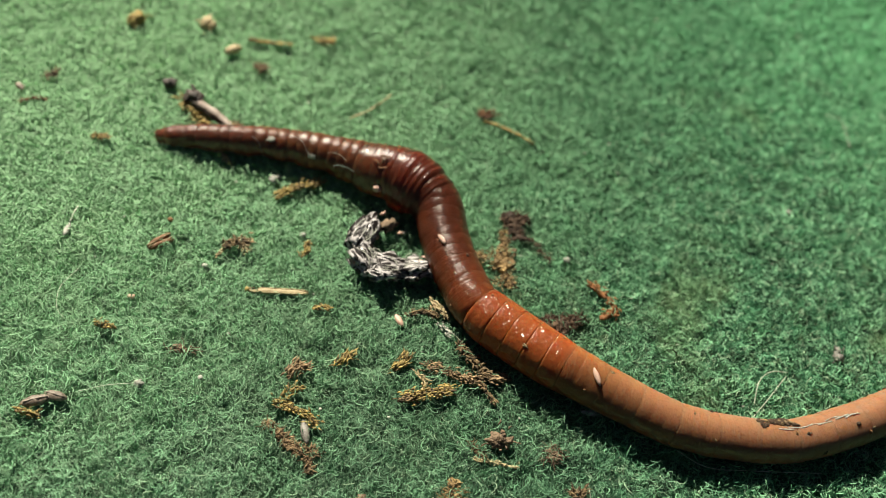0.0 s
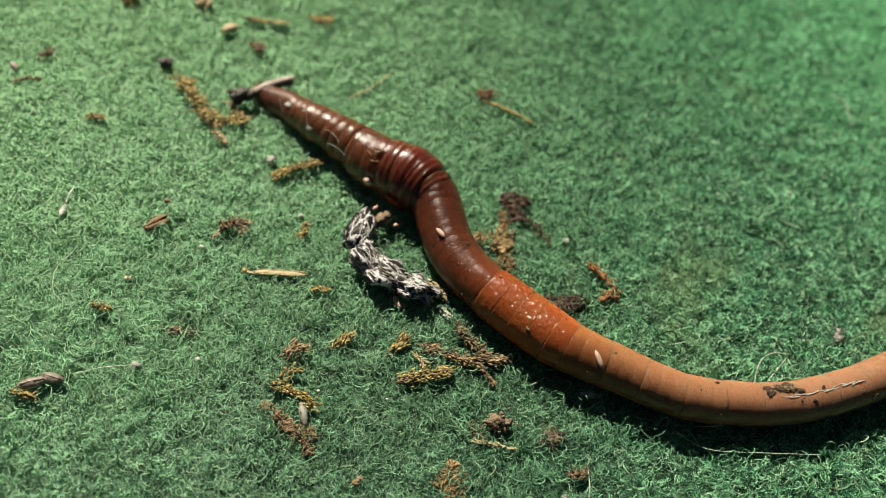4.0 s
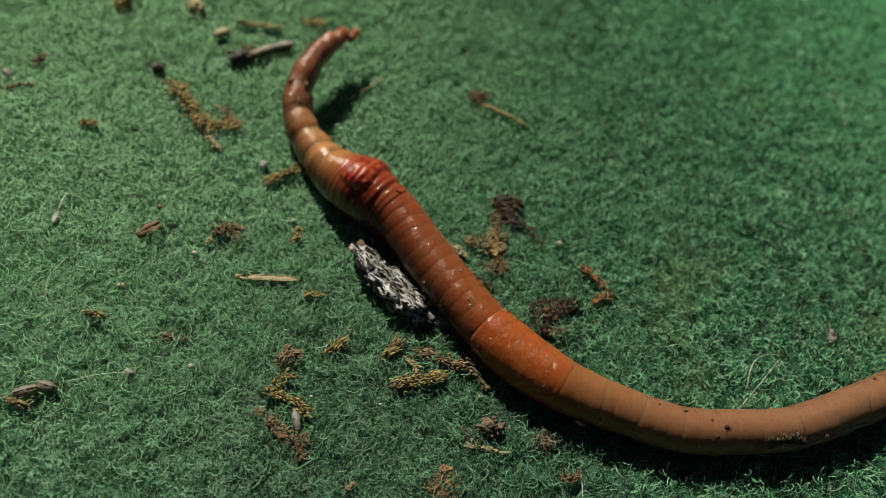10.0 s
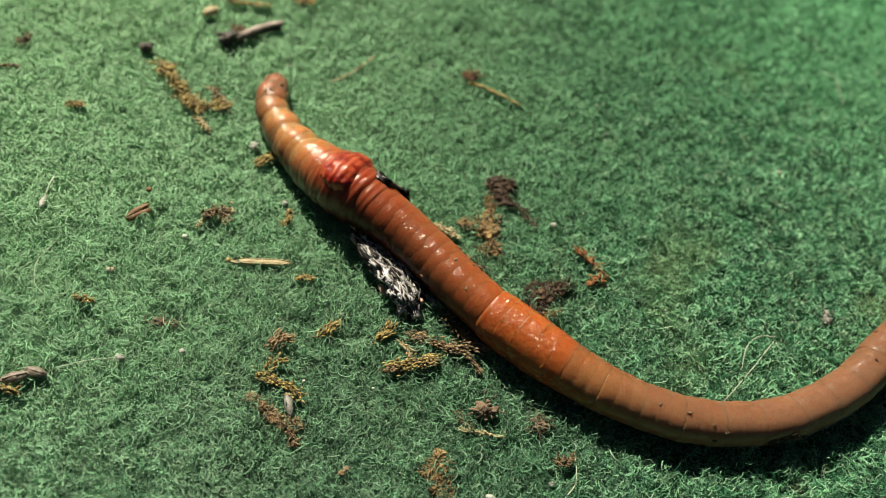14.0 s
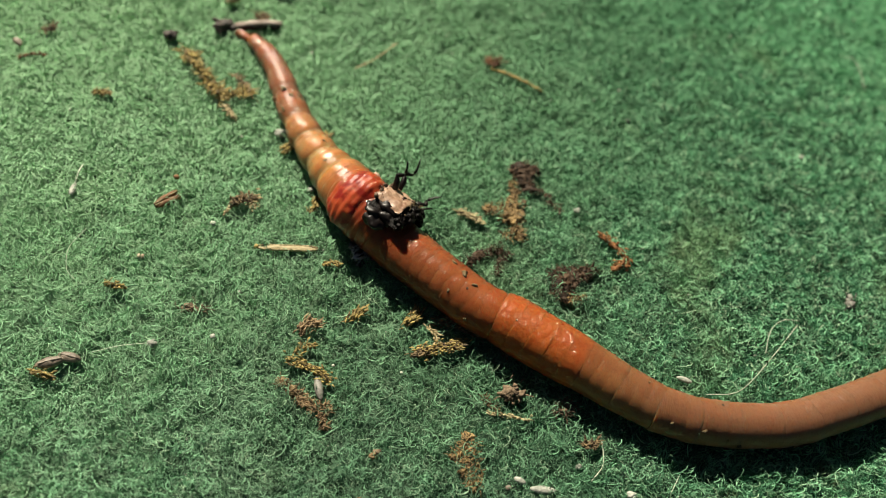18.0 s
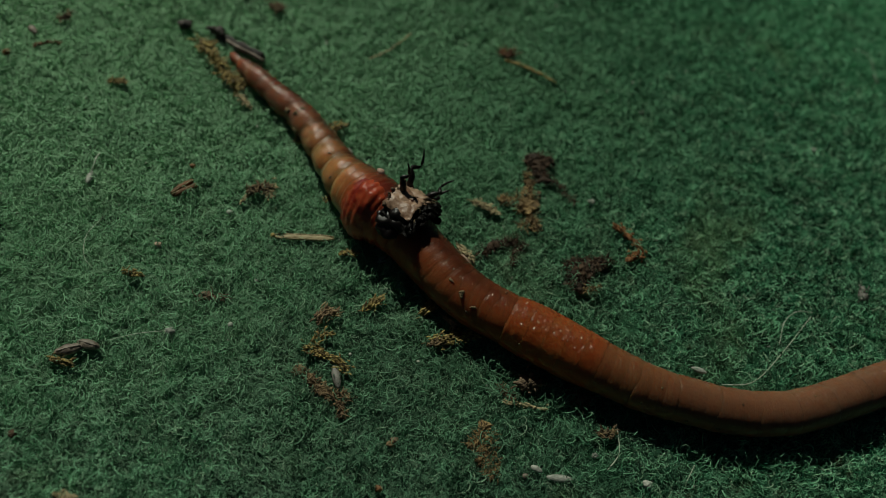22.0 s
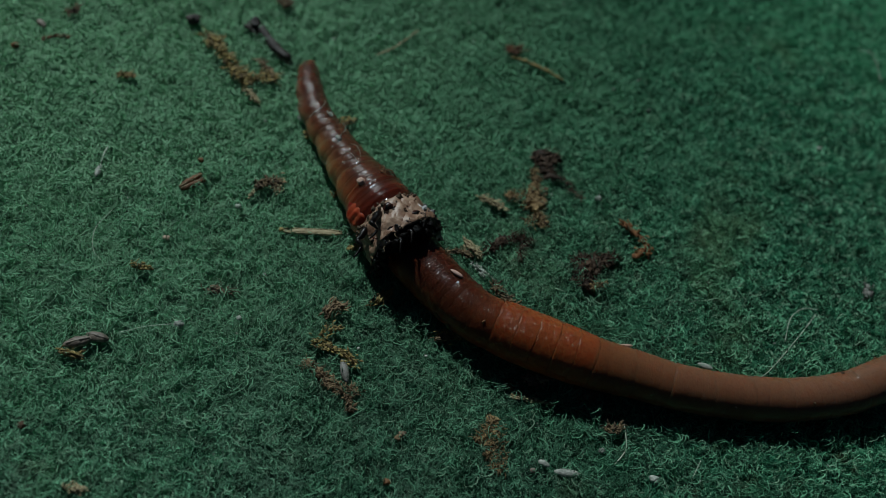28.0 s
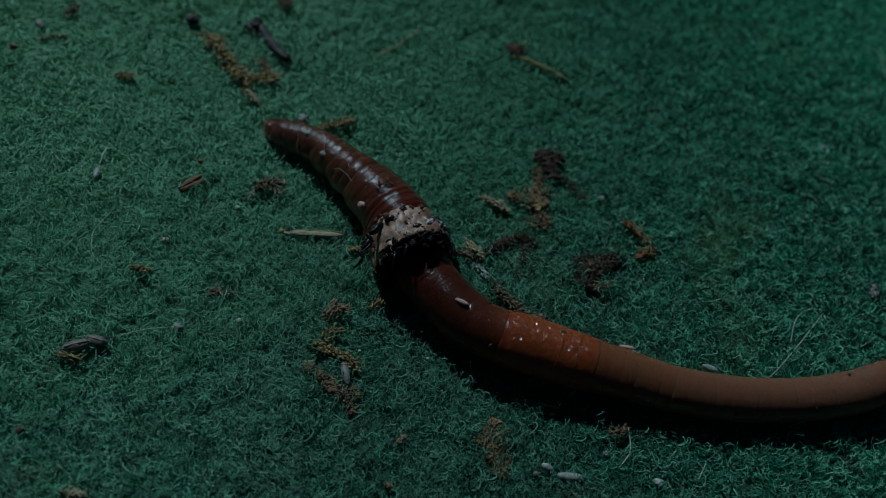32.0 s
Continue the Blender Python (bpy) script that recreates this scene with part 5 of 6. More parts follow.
def grains(count):
    rng = random.Random(5)
    pieces = []
    for _ in range(count):
        x, y = rng.uniform(-0.09, 0.09), rng.uniform(-0.05, 0.10)
        s = rng.uniform(0.06, 0.2) * MM * (0.6 + rng.random())
        pieces.append(lump((x, y, felt_height(x, y) + 0.0003), (s, s * rng.uniform(0.5, 1), s * 0.6), rng.uniform(0, 90), 0.4, 1))
    return tagged(solid("sand_grains", mesh_of("sand_grains", *join(*pieces)), SAND), "scattered pale sand grains and dust specks", "sand", kind="stuff")


# ---- build ----
felt()
WORM, SEGMENTS, STATIONS = earthworm()
HUSK, PLATE_PARTS = insect_husk()
CHIP = bark_chip()


def on(u, *what, x=0.0, **how):
    """Sticks a bit on the worm at a body place."""
    i = min(range(len(STATIONS)), key=lambda i: abs(STATIONS[i] - u))
    shift = float(np.interp(u, ALONG_U, ALONG) - np.interp(STATIONS[i], ALONG_U, ALONG)) if u > 2 else 0.0
    return stuck(SEGMENTS[i], *what, x=x + shift, **how)


def creased(shape):
    """The skin of a swelling, drawn into folds across the body."""
    verts, faces = shape
    return [v * (1 + 0.045 * abs(math.sin(3.1 * v[0] + 0.45 * v[1] + 0.8 * noise.noise(Vector(v) * 0.7))) + 0.015 * noise.noise(Vector(v) * 1.3)) for v in map(Vector, verts)], faces


def bits_on_worm():
    on(1.03, "blister", "swollen red glossy blister", creased(lump((0, 0, 0), (3.5, 4.2, 2.5), 3.3, 0.05, 5)), RED, 180, lift=0.475)
    on(1.55, "seed", "pale pinkish seed", grain_shape(1.9, 0.62), PINK, 22, spin=15)
    on(1.68, "soil_crumb", "", lump((0, 0, 0), (0.25, 0.2, 0.15), 1.0, 0.4, 2), SOIL, -25)
    on(3.2, "seed", "pale pinkish seed", grain_shape(2.4, 0.7), PINK, -85, spin=-45)
    for u, beta, s in ((3.28, -135, 0.5), (3.85, -150, 0.35), (4.0, -95, 0.25), (4.95, -120, 0.5), (5.05, -100, 0.35), (5.3, -150, 0.5), (0.28, 170, 0.8), (0.30, 150, 0.7), (0.33, -160, 0.75), (0.35, -140, 0.6), (0.26, -120, 0.7), (0.31, 120, 0.6), (0.62, 140, 0.5), (0.75, 175, 0.5), (1.2, 120, 0.55), (1.72, -170, 0.4), (1.85, -140, 0.45), (1.8, 160, 0.3), (3.4, 60, 0.3), (3.9, 40, 0.3), (4.4, 20, 0.25), (2.2, 150, 0.2), (2.1, -90, 0.3)):
        on(u, "soil_crumb", "", lump((0, 0, 0), (s * 0.6, s * 0.45, s * 0.3), u * 9, 0.8, 2), BROWN if int(u * 100) % 3 or u < 1 else SOIL, beta, spin=u * 70)
    jig = random.Random(8)
    for k in range(22):
        w = jig.uniform(0.2, 0.65)
        on(4.45, "soil_patch", "black damp soil patch", lump((0, 0, 0), (w * 1.3, w, 0.2), k, 0.9, 2), SOIL if k % 4 else BROWN, -168 + jig.gauss(0, 9), x=jig.gauss(-0.2, 1.3), spin=jig.uniform(0, 180))
    for k in range(8):
        w = jig.uniform(0.05, 0.12)
        on(4.45 + 0.07 * k, "mucus_thread", "dried whitish mucus thread", tube(ease([(-1.1, jig.uniform(-0.12, 0.12), 0), (0, jig.uniform(-0.2, 0.2), 0.05), (1.1, jig.uniform(-0.12, 0.12), 0)], 8), [w * jig.uniform(0.5, 1.4) for _ in range(8)], 6, 0.7, 0.7, k), WHITE, -148 + jig.gauss(0, 3), x=0)
    for k in range(26):
        u, w = jig.uniform(1.3, 6.0), jig.uniform(0.12, 0.3)
        on(u, "soil_crumb", "", lump((0, 0, 0), (w * 1.2, w * 0.8, w * 0.6), k + 40, 0.9, 2), (RUST, SOIL, BROWN)[k % 3], jig.uniform(-180, 180), x=jig.uniform(-0.4, 0.4), spin=jig.uniform(0, 180))
    for u, beta in ((0.45, 30), (0.62, 60)):
        on(u, "skin_flake", "pale dry skin flake", lump((0, 0, 0), (0.5, 0.3, 0.12), u * 31, 0.9, 3), WHITE, beta)
    on(0.93, "seed_coat", "small round pink grain", lump((0, 0, 0), (0.6, 0.5, 0.45), 2.7, 0.2, 3), PINK, 80, lift=1.03)
    for k in range(5):
        on(0.90, "wet_scrap", "wet brown frayed scrap", tube(ease([(-0.7, 0, 0), (0, 0.3 * math.sin(k * 2), 0.25), (0.8, 0.2, 0)], 7), [0.05, 0.1, 0.14, 0.1, 0.13, 0.1, 0.04], 6, 0.7, 0.7, k), RUST, 12 + 5 * k, x=0.7 * math.sin(k * 1.7), lift=1.03, spin=47 * k)
    for u, beta, k in ((0.72, 40, 1.0), (0.80, 62, 1.2), (0.55, 30, 0.9), (0.40, 60, 0.7)):
        on(u, "mucus_thread", "thin curled whitish mucus thread", tube(ease([(-2.2 * k, -1.2, -0.25), (-1.0 * k, -0.5, 0.02), (0.2, -0.1 * k, 0.06), (1.2 * k, 0.7, 0.02), (1.5 * k, 1.5, -0.2)], 30), [0.035] * 30, 5), WHITE, beta, lift=1.02, spin=190 * u)
    for k in range(6):
        on(1.66 + 0.02 * k, "bark_crumb", "", lump((0, 0, 0), (0.4, 0.2, 0.2), k + 0.3, 0.6, 2), BROWN, -232 + 3 * k, x=0.1 * k, spin=40 * k)


bits_on_worm()


def litter_on_felt():
    scrap(((((6.5, 6.7), (7.9, 7.5), (9.1, 6.9)), 2.2), (((7.2, 5.5), (8.3, 4.6)), 1.8), (((7.9, 3.9), (9.5, 3.7), (10.8, 2.6)), 0.8)), SOIL, "dark reddish-brown crumbling soil clump on the felt")
    scrap(((((10.8, 1.7), (11.6, 0.8), (12.4, 0.1)), 0.7),), EARTH, "pale grey-tan crumbled scrap on the felt", name="plant_scrap", category="plant scrap", rise=0.3)
    scrap(((((1.8, 0.1), (3.8, -0.5)), 1.5), (((4.0, 0.3), (6.6, 0.9)), 1.7), (((4.0, -1.2), (5.6, -1.6)), 2.0), (((5.3, -3.0), (6.1, -5.0)), 1.5), (((5.8, 4.9), (6.0, 3.4), (5.6, 1.7)), 0.9), (((3.6, -3.7), (4.7, -4.7)), 0.7)), HUMUS, "crumbling golden-brown leaf mould lying on the felt", name="leaf_mould", category="leaf mould")
    scrap(((((-2.6, -9.0), (0.1, -7.3), (2.4, -6.6), (3.8, -7.3)), 1.2), (((3.3, -7.1), (2.8, -8.9), (2.1, -10.3)), 0.8)), SOIL, "dark bent strip of crumbled soil beside the worm")
    scrap(((((9.6, -10.4), (12.3, -9.7), (15.5, -9.8)), 1.2), (((9.8, -11.0), (10.6, -13.6), (11.0, -13.9)), 1.5), (((11.1, -13.6), (12.6, -11.6), (14.9, -10.0)), 1.4), (((10.6, -11.9), (12.8, -10.8)), 1.8)), SOIL, "dark folded wedge of soil and bark beside the worm")
    scrap(((((11.7, -14.4), (13.7, -14.0)), 0.8),), HUMUS, "small brown leaf mould crumb beside the worm", name="leaf_mould", category="leaf mould")
    sprig(((17.2, -4.0), (18.6, -5.4), (20.0, -7.1), (20.6, -8.6), (19.8, -9.0), (18.2, -9.8)), ORANGE, "bent rust-orange frayed plant fibre on the felt", thick=0.62, leaf=1.0, density=0.5, spread=0.3, ragged=0.5, category="plant fibre", name="plant_fibre")
    scrap(((((-26.4, -25.3), (-24.8, -26.6), (-23.4, -28.0), (-21.7, -29.2)), 1.15), (((-22.2, -28.5), (-20.7, -28.8), (-20.0, -29.4)), 0.8), (((-21.7, -29.0), (-21.0, -30.3), (-20.7, -31.3)), 0.8)), TAN, "tan-brown crumbling plant stem on the felt", name="plant_scrap", category="plant scrap")
    scrap(((((-3.4, -32.8), (-4.3, -34.5), (-3.9, -36.2), (-3.6, -38.3), (-2.7, -39.0)), 1.2), (((-5.5, -35.4), (-4.8, -34.7), (-3.1, -34.5)), 0.9), (((-2.8, -33.8), (-2.8, -35.7), (-2.6, -38.1)), 0.8)), HUMUS, "rust-brown shredded leaf scrap on the felt", name="leaf_scrap", category="leaf scrap", rise=0.35)
    scrap(((((-1.0, -28.4), (0.0, -28.9), (0.6, -29.6)), 0.8),), BROWN, "small frayed plant scrap beside the earth lump", name="plant_scrap", category="plant scrap", rise=0.3)
    hair(((13.0, -33.3), (12.9, -35.3), (12.5, -37.2), (10.9, -38.9)), 0.13, "yellowish curled grass thread on the felt", lift=0.3, name="grass_thread")
    sprig(((10.4, -34.2), (11.4, -34.6), (12.3, -34.2)), BROWN, "olive-brown moss tuft on the felt", thick=0.4, leaf=0.8, spread=1.0)
    crumb((9.7, -37.0), 0.8, WHITE, "small white crumb on the felt")
    crumb((15.6, -40.6), 1.1, WHITE, "small white crumb on the felt")
    seed((0.5, -39.2), (1.2, -39.5), 0.7, SEED, "small pale husk scrap on the felt", ridge=False, name="husk")
    split_husk((-43.7, 0.0), (-40.8, 2.0), 1.5, "split rust-brown seed husk lying on the felt")
    straw((-30.1, -6.3), (-21.9, -6.6), 0.95)
    seed((-55.0, -23.2), (-51.7, -22.3), 1.4, SEED, "smooth grey-brown seed on the felt")
    seed((-52.6, -21.7), (-49.9, -22.5), 1.3, SEED, "smooth grey-brown seed on the felt")
    sprig(((-55.4, -23.9), (-52.9, -24.6)), GOLD, "small golden moss scrap beside the seeds", leaf=0.7)
    crumb((-41.9, -20.3), 1.2, WHITE, "small white crumb on the felt")
    hair(((-48.8, -21.5), (-45.6, -20.8), (-42.2, -20.3)), 0.08, "pale thin hair lying on the felt", lift=0.3)
    hair(((-52.1, -3.7), (-53.7, -6.8), (-53.5, -9.9), (-52.4, -11.3)), 0.07, "pale thin hair lying on the felt", lift=0.3)
    seed((-54.8, 1.5), (-54.5, 3.5), 0.9, WHITE, "narrow greenish-white grass seed", ridge=False)
    hair(((-54.6, 3.3), (-54.3, 5.4), (-54.0, 6.7)), 0.2, "pale green grass awn on the felt", lift=0.2, name="grass_awn")
    sprig(((-33.8, 0.4), (-32.3, 1.1), (-30.2, 1.0)), BROWN, "brown dry moss scrap on the felt", thick=0.5, leaf=1.0, spread=1.0)
    sprig(((-34.6, -1.2), (-33.7, -0.0), (-33.1, 0.9)), STRAW, "thin tan rootlet on the felt", thick=0.15, leaf=0.6, density=0.8, category="rootlet", name="rootlet")
    sprig(((-31.0, 1.9), (-30.5, 0.8), (-30.8, -0.1)), STRAW, "tan dry leaf scrap on the felt", thick=0.6, leaf=0.8, spread=1.0)
    sprig(((-23.2, -0.7), (-22.4, 0.2), (-22.3, 1.2)), GOLD, "tan dry moss scrap on the felt", leaf=0.8, spread=0.9)
    sprig(((-21.1, -8.7), (-19.2, -9.2)), GOLD, "golden dry moss scrap on the felt", leaf=0.8)
    sprig(((-48.5, -12.0), (-46.4, -12.4)), GOLD, "golden dry moss scrap on the felt", leaf=0.6)
    clump((-37.6, -15.4), (2.4, 1.6), EARTH, "small flat crumb of brown earth", bits=4, flatness=0.3)
    crumb((-44.8, -7.6), 0.9, PINK, "small pinkish crumb on the felt")
    crumb((-41.5, 5.3), 0.8, RUST, "small rust-brown crumb on the felt")
    sprig(((-23.9, -19.4), (-23.1, -18.0), (-21.5, -17.7)), TAN, "brown moss scrap on the felt", thick=0.55, leaf=1.1)
    sprig(((-24.3, -22.0), (-23.6, -21.2), (-22.6, -20.8)), GOLD, "golden moss sprig on the felt", thick=0.5, leaf=0.9)
    sprig(((-25.5, -22.4), (-22.8, -23.7), (-20.2, -25.5)), GOLD, "golden moss sprig on the felt", thick=0.55, leaf=0.8)
    seed((-21.8, -25.0), (-21.2, -28.1), 1.1, GREY, "small grey seed among moss scraps", ridge=False)
    sprig(((-17.7, -17.4), (-16.8, -16.5), (-16.0, -16.0)), GOLD, "golden dry moss scrap on the felt", thick=0.5, leaf=1.1)
    sprig(((-10.7, -18.1), (-9.6, -17.2), (-8.9, -16.0)), GOLD, "golden dry moss scrap on the felt", thick=0.5, leaf=1.1)
    sprig(((-9.0, -21.9), (-6.0, -21.4), (-3.1, -20.7)), GOLD, "thick golden moss sprig on the felt", thick=0.8, leaf=0.7)
    sprig(((-6.7, -17.3), (-4.3, -18.1), (-1.9, -18.9), (0.7, -19.8)), TAN, "tan-brown moss sprig on the felt", thick=0.6, leaf=0.8)
    sprig(((0.4, -18.8), (2.1, -19.1), (4.1, -19.3)), TAN, "tan-brown moss sprig on the felt", thick=0.55, leaf=0.9)
    sprig(((0.5, -19.7), (1.4, -21.2), (2.1, -22.4)), BROWN, "dark frayed plant scrap on the felt", thick=0.3, leaf=0.9, density=1.5)
    sprig(((-1.9, -14.0), (-0.7, -16.1), (1.6, -18.3)), BROWN, "frayed brown plant scrap beside the worm", thick=0.3, leaf=1.2, spread=1.0, density=1.6)
    sprig(((-4.6, -10.8), (-3.5, -11.9), (-3.0, -12.9)), WHITE, "whitish frayed lint beside the worm", thick=0.2, leaf=0.9, density=1.2, category="lint", name="lint")
    sprig(((-7.7, -18.4), (-6.6, -19.7), (-6.9, -21.2)), STRAW, "pale frayed lint on the felt", thick=0.15, leaf=1.3, density=1.2, category="lint", name="lint")
    clump((2.5, -27.3), (3.0, 2.6), EARTH, "rounded lump of brown earth on the felt", bits=6, name="earth_lump", flatness=0.8)
    sprig(((-0.8, -30.0), (1.9, -30.5), (4.6, -31.1)), STRAW, "pale dry twig with dark end", thick=0.3, leaf=0.6, density=0.5, category="twig", name="twig")
    clump((8.9, -29.6), (2.0, 1.8), EARTH, "dull brown crumbling earth scrap", bits=7, flatness=0.4)
    crumb((14.8, 0.1), 1.0, WHITE, "small white crumb on the felt")
    sprig(((-2.6, -0.3), (-0.8, -1.1), (0.6, -1.8)), STRAW, "tan dry moss scrap on the felt", thick=0.4, leaf=0.9)
    sprig(((-5.3, -7.3), (-4.3, -8.7), (-3.7, -9.7)), STRAW, "pale frayed plant scrap beside the worm", thick=0.3, leaf=1.2)
    clump((-52.2, 46.0), (3.2, 3.4), GOLD, "golden-brown husk scrap on the felt", bits=4, name="husk_scrap", category="husk", flatness=0.5)
    clump((-40.6, 45.9), (2.8, 3.4), STRAW, "tan papery husk scrap on the felt", bits=5, name="husk_scrap", category="husk", flatness=0.4)
    seed((-37.0, 38.9), (-34.6, 40.4), 1.8, STRAW, "small tan chip on the felt", ridge=False, name="chip")
    crumb((-44.8, 31.5), 2.0, BARK, "dark bark crumb on the felt")
    sprig(((-66.1, 26.1), (-64.4, 26.9), (-62.5, 26.8)), RUST, "thin reddish twig on the felt", thick=0.25, leaf=0.6, density=0.8, category="twig", name="twig")
    seed((-67.3, 30.0), (-66.0, 28.5), 1.0, SEED, "pale papery flake on the felt", ridge=False, name="flake")
    sprig(((-27.3, 9.6), (-24.6, 11.3), (-20.5, 12.6)), GOLD, "golden-brown dry moss stem on the felt", thick=0.6, leaf=0.7, density=2.4, category="twig", name="twig")
    sprig(((4.6, 26.9), (8.5, 24.9), (12.7, 22.4)), GOLD, "thin golden-brown dry stalk on the felt", thick=0.42, leaf=0.7, density=0.05, ragged=0.25, category="stalk", name="stalk")
    sprig(((4.2, 29.3), (5.0, 27.8), (6.2, 28.4)), RUST, "rust-brown dry scrap on the felt", thick=0.5, leaf=0.9, spread=1.0)
    sprig(((-16.9, 25.9), (-13.5, 28.2), (-10.0, 31.5)), STRAW, "thin yellowish grass thread on the felt", thick=0.18, leaf=0.4, density=0.1, ragged=0.25, category="grass", name="grass_thread")
    sprig(((-33.6, 42.6), (-29.9, 42.3), (-27.1, 42.0)), GOLD, "faint yellow moss scrap on the felt", thick=0.2, leaf=0.9)
    clump((51.8, -14.9), (1.6, 2.6), GREY, "small grey fluff on the felt", bits=5, name="fluff", category="fluff", flatness=0.4)
    hair(((37.2, -22.6), (38.5, -19.5), (40.7, -18.0), (43.5, -17.8)), 0.1, "curled pale hair on the felt", lift=0.8)
    hair(((27.7, -28.2), (32.0, -28.0), (37.5, -23.5), (42.9, -18.4)), 0.1, "long curved pale hair on the felt", lift=0.8)
    hair(((25.2, -29.0), (28.8, -31.3), (35.4, -31.8), (43.8, -32.0)), 0.08, "long pale hair lying along the worm", lift=0.3)
    hair(((20.5, -40.6), (22.0, -38.5)), 0.08, "pale short hair on the felt", lift=0.4)
    seed((3.4, -39.5), (6.5, -39.9), 1.0, WHITE, "pale flat husk on the felt", ridge=False, name="husk")
    seed((1.6, -38.2), (2.9, -38.9), 0.8, WHITE, "pale flat husk on the felt", ridge=False, name="husk")
    crumb((15.8, -40.9), 0.9, WHITE, "small white crumb on the felt")
    crumb((-15.0, -35.0), 1.0, BROWN, "small brown crumb on the felt")
    crumb((-16.6, -40.3), 1.0, RUST, "small rust-brown crumb on the felt")
    seed((24.3, -25.7), (26.2, -26.5), 0.8, WHITE, "pale papery flake beside the worm", ridge=False, name="flake")
    seed((13.3, -23.6), (16.5, -24.1), 0.8, WHITE, "pale papery flake beside the worm", ridge=False, name="flake")
    sprig(((-10.0, -22.4), (-6.4, -21.5), (-3.7, -21.0)), BROWN, "dark brown moss scrap beside the worm", thick=0.5, leaf=0.8)
    crumb((-58.0, -33.1), 1.0, SOIL, "dark soil crumb on the felt")
    crumb((-69.5, 24.7), 1.1, RUST, "reddish crumb on the felt")
    crumb((-31.9, -12.9), 0.6, WHITE, "tiny white crumb on the felt")
    crumb((-34.7, -19.3), 0.7, WHITE, "tiny white crumb on the felt")
    crumb((-14.5, -34.6), 1.0, EARTH, "small brown earth crumb on the felt")
    sprig(((-52.5, -40.1), (-50.3, -40.6)), STRAW, "tan dry scrap on the felt", leaf=0.7)
    seed((-10.2, -9.9), (-9.3, -11.7), 0.9, PINK, "pale seed beside the worm", ridge=False)
    seed((-5.2, -7.5), (-4.2, -9.0), 0.9, RUST, "small orange husk beside the worm", ridge=False, name="husk")
    sprig(((-8.9, -9.8), (-6.2, -9.4), (-5.0, -9.9)), BROWN, "brown plant scrap beside the worm", thick=0.3)
    hair(((-3.7, -11.2), (-1.9, -13.3), (0.2, -15.9)), 0.1, "frayed whitish lint beside the worm", lift=0.2)
    sprig(((-32.2, 36.6), (-31.1, 35.4), (-30.4, 36.2)), BROWN, "brown frayed plant scrap on the felt", thick=0.5, leaf=1.0, spread=1.2)
    sprig(((-63.4, 32.0), (-61.9, 32.5)), BROWN, "olive-brown moss scrap on the felt", thick=0.5, leaf=0.9, spread=1.2)
    sprig(((-22.7, 43.1), (-19.7, 43.1)), GOLD, "faint yellow moss scrap on the felt", thick=0.3, leaf=1.2, spread=1.2)
    sprig(((-54.7, 20.1), (-52.2, 19.6)), GOLD, "faint yellow moss scrap on the felt", thick=0.2, leaf=0.9, spread=1.2)
    crumb((-52.6, 20.0), 0.9, BARK, "dark bark crumb on the felt")
    crumb((-27.6, 13.0), 1.5, WHITE, "pale frayed crumb on the felt")
    crumb((-35.9, -2.5), 0.8, WHITE, "small white crumb on the felt")
    crumb((-23.1, 3.3), 0.9, WHITE, "small white crumb on the felt")
    crumb((25.4, 17.2), 0.7, WHITE, "small white crumb on the felt")
    crumb((52.0, 10.6), 0.7, WHITE, "small white crumb on the felt")
    hair(((65.1, 32.0), (67.1, 30.2), (67.0, 24.4)), 0.1, "pale curved hair on the felt", lift=0.4)
    sprig(((-42.4, 28.7), (-40.6, 25.9), (-38.8, 23.3), (-36.1, 18.9)), GOLD, "golden-brown dry moss sprig on the felt", thick=0.5, leaf=1.7, density=1.5, spread=0.9)
    sprig(((-38.6, 21.5), (-35.6, 20.4), (-31.9, 20.3)), GOLD, "golden-brown dry moss sprig on the felt", thick=0.5, leaf=1.7, density=1.5, spread=0.9)
    sprig(((-34.7, 24.2), (-33.5, 22.4), (-32.0, 20.6)), TAN, "tan dry moss sprig on the felt", thick=0.26, leaf=1.1, density=1.6, spread=0.9)
    sprig(((-36.0, 18.0), (-35.1, 16.7), (-34.2, 15.5)), STRAW, "pale tan dry moss scrap on the felt", thick=0.26, leaf=0.9, density=1.6, spread=0.7)


litter_on_felt()
grains(700)
felt_fibres("felt_fibres", 205000, 7, 0.0, 0.47, 0.0029, 0.000038, 5.6, 1.25, 7)
felt_fibres("felt_fibres", 190000, 4, 0.45, 1.0, 0.0026, 0.000050, 3.0, 0.65, 11)


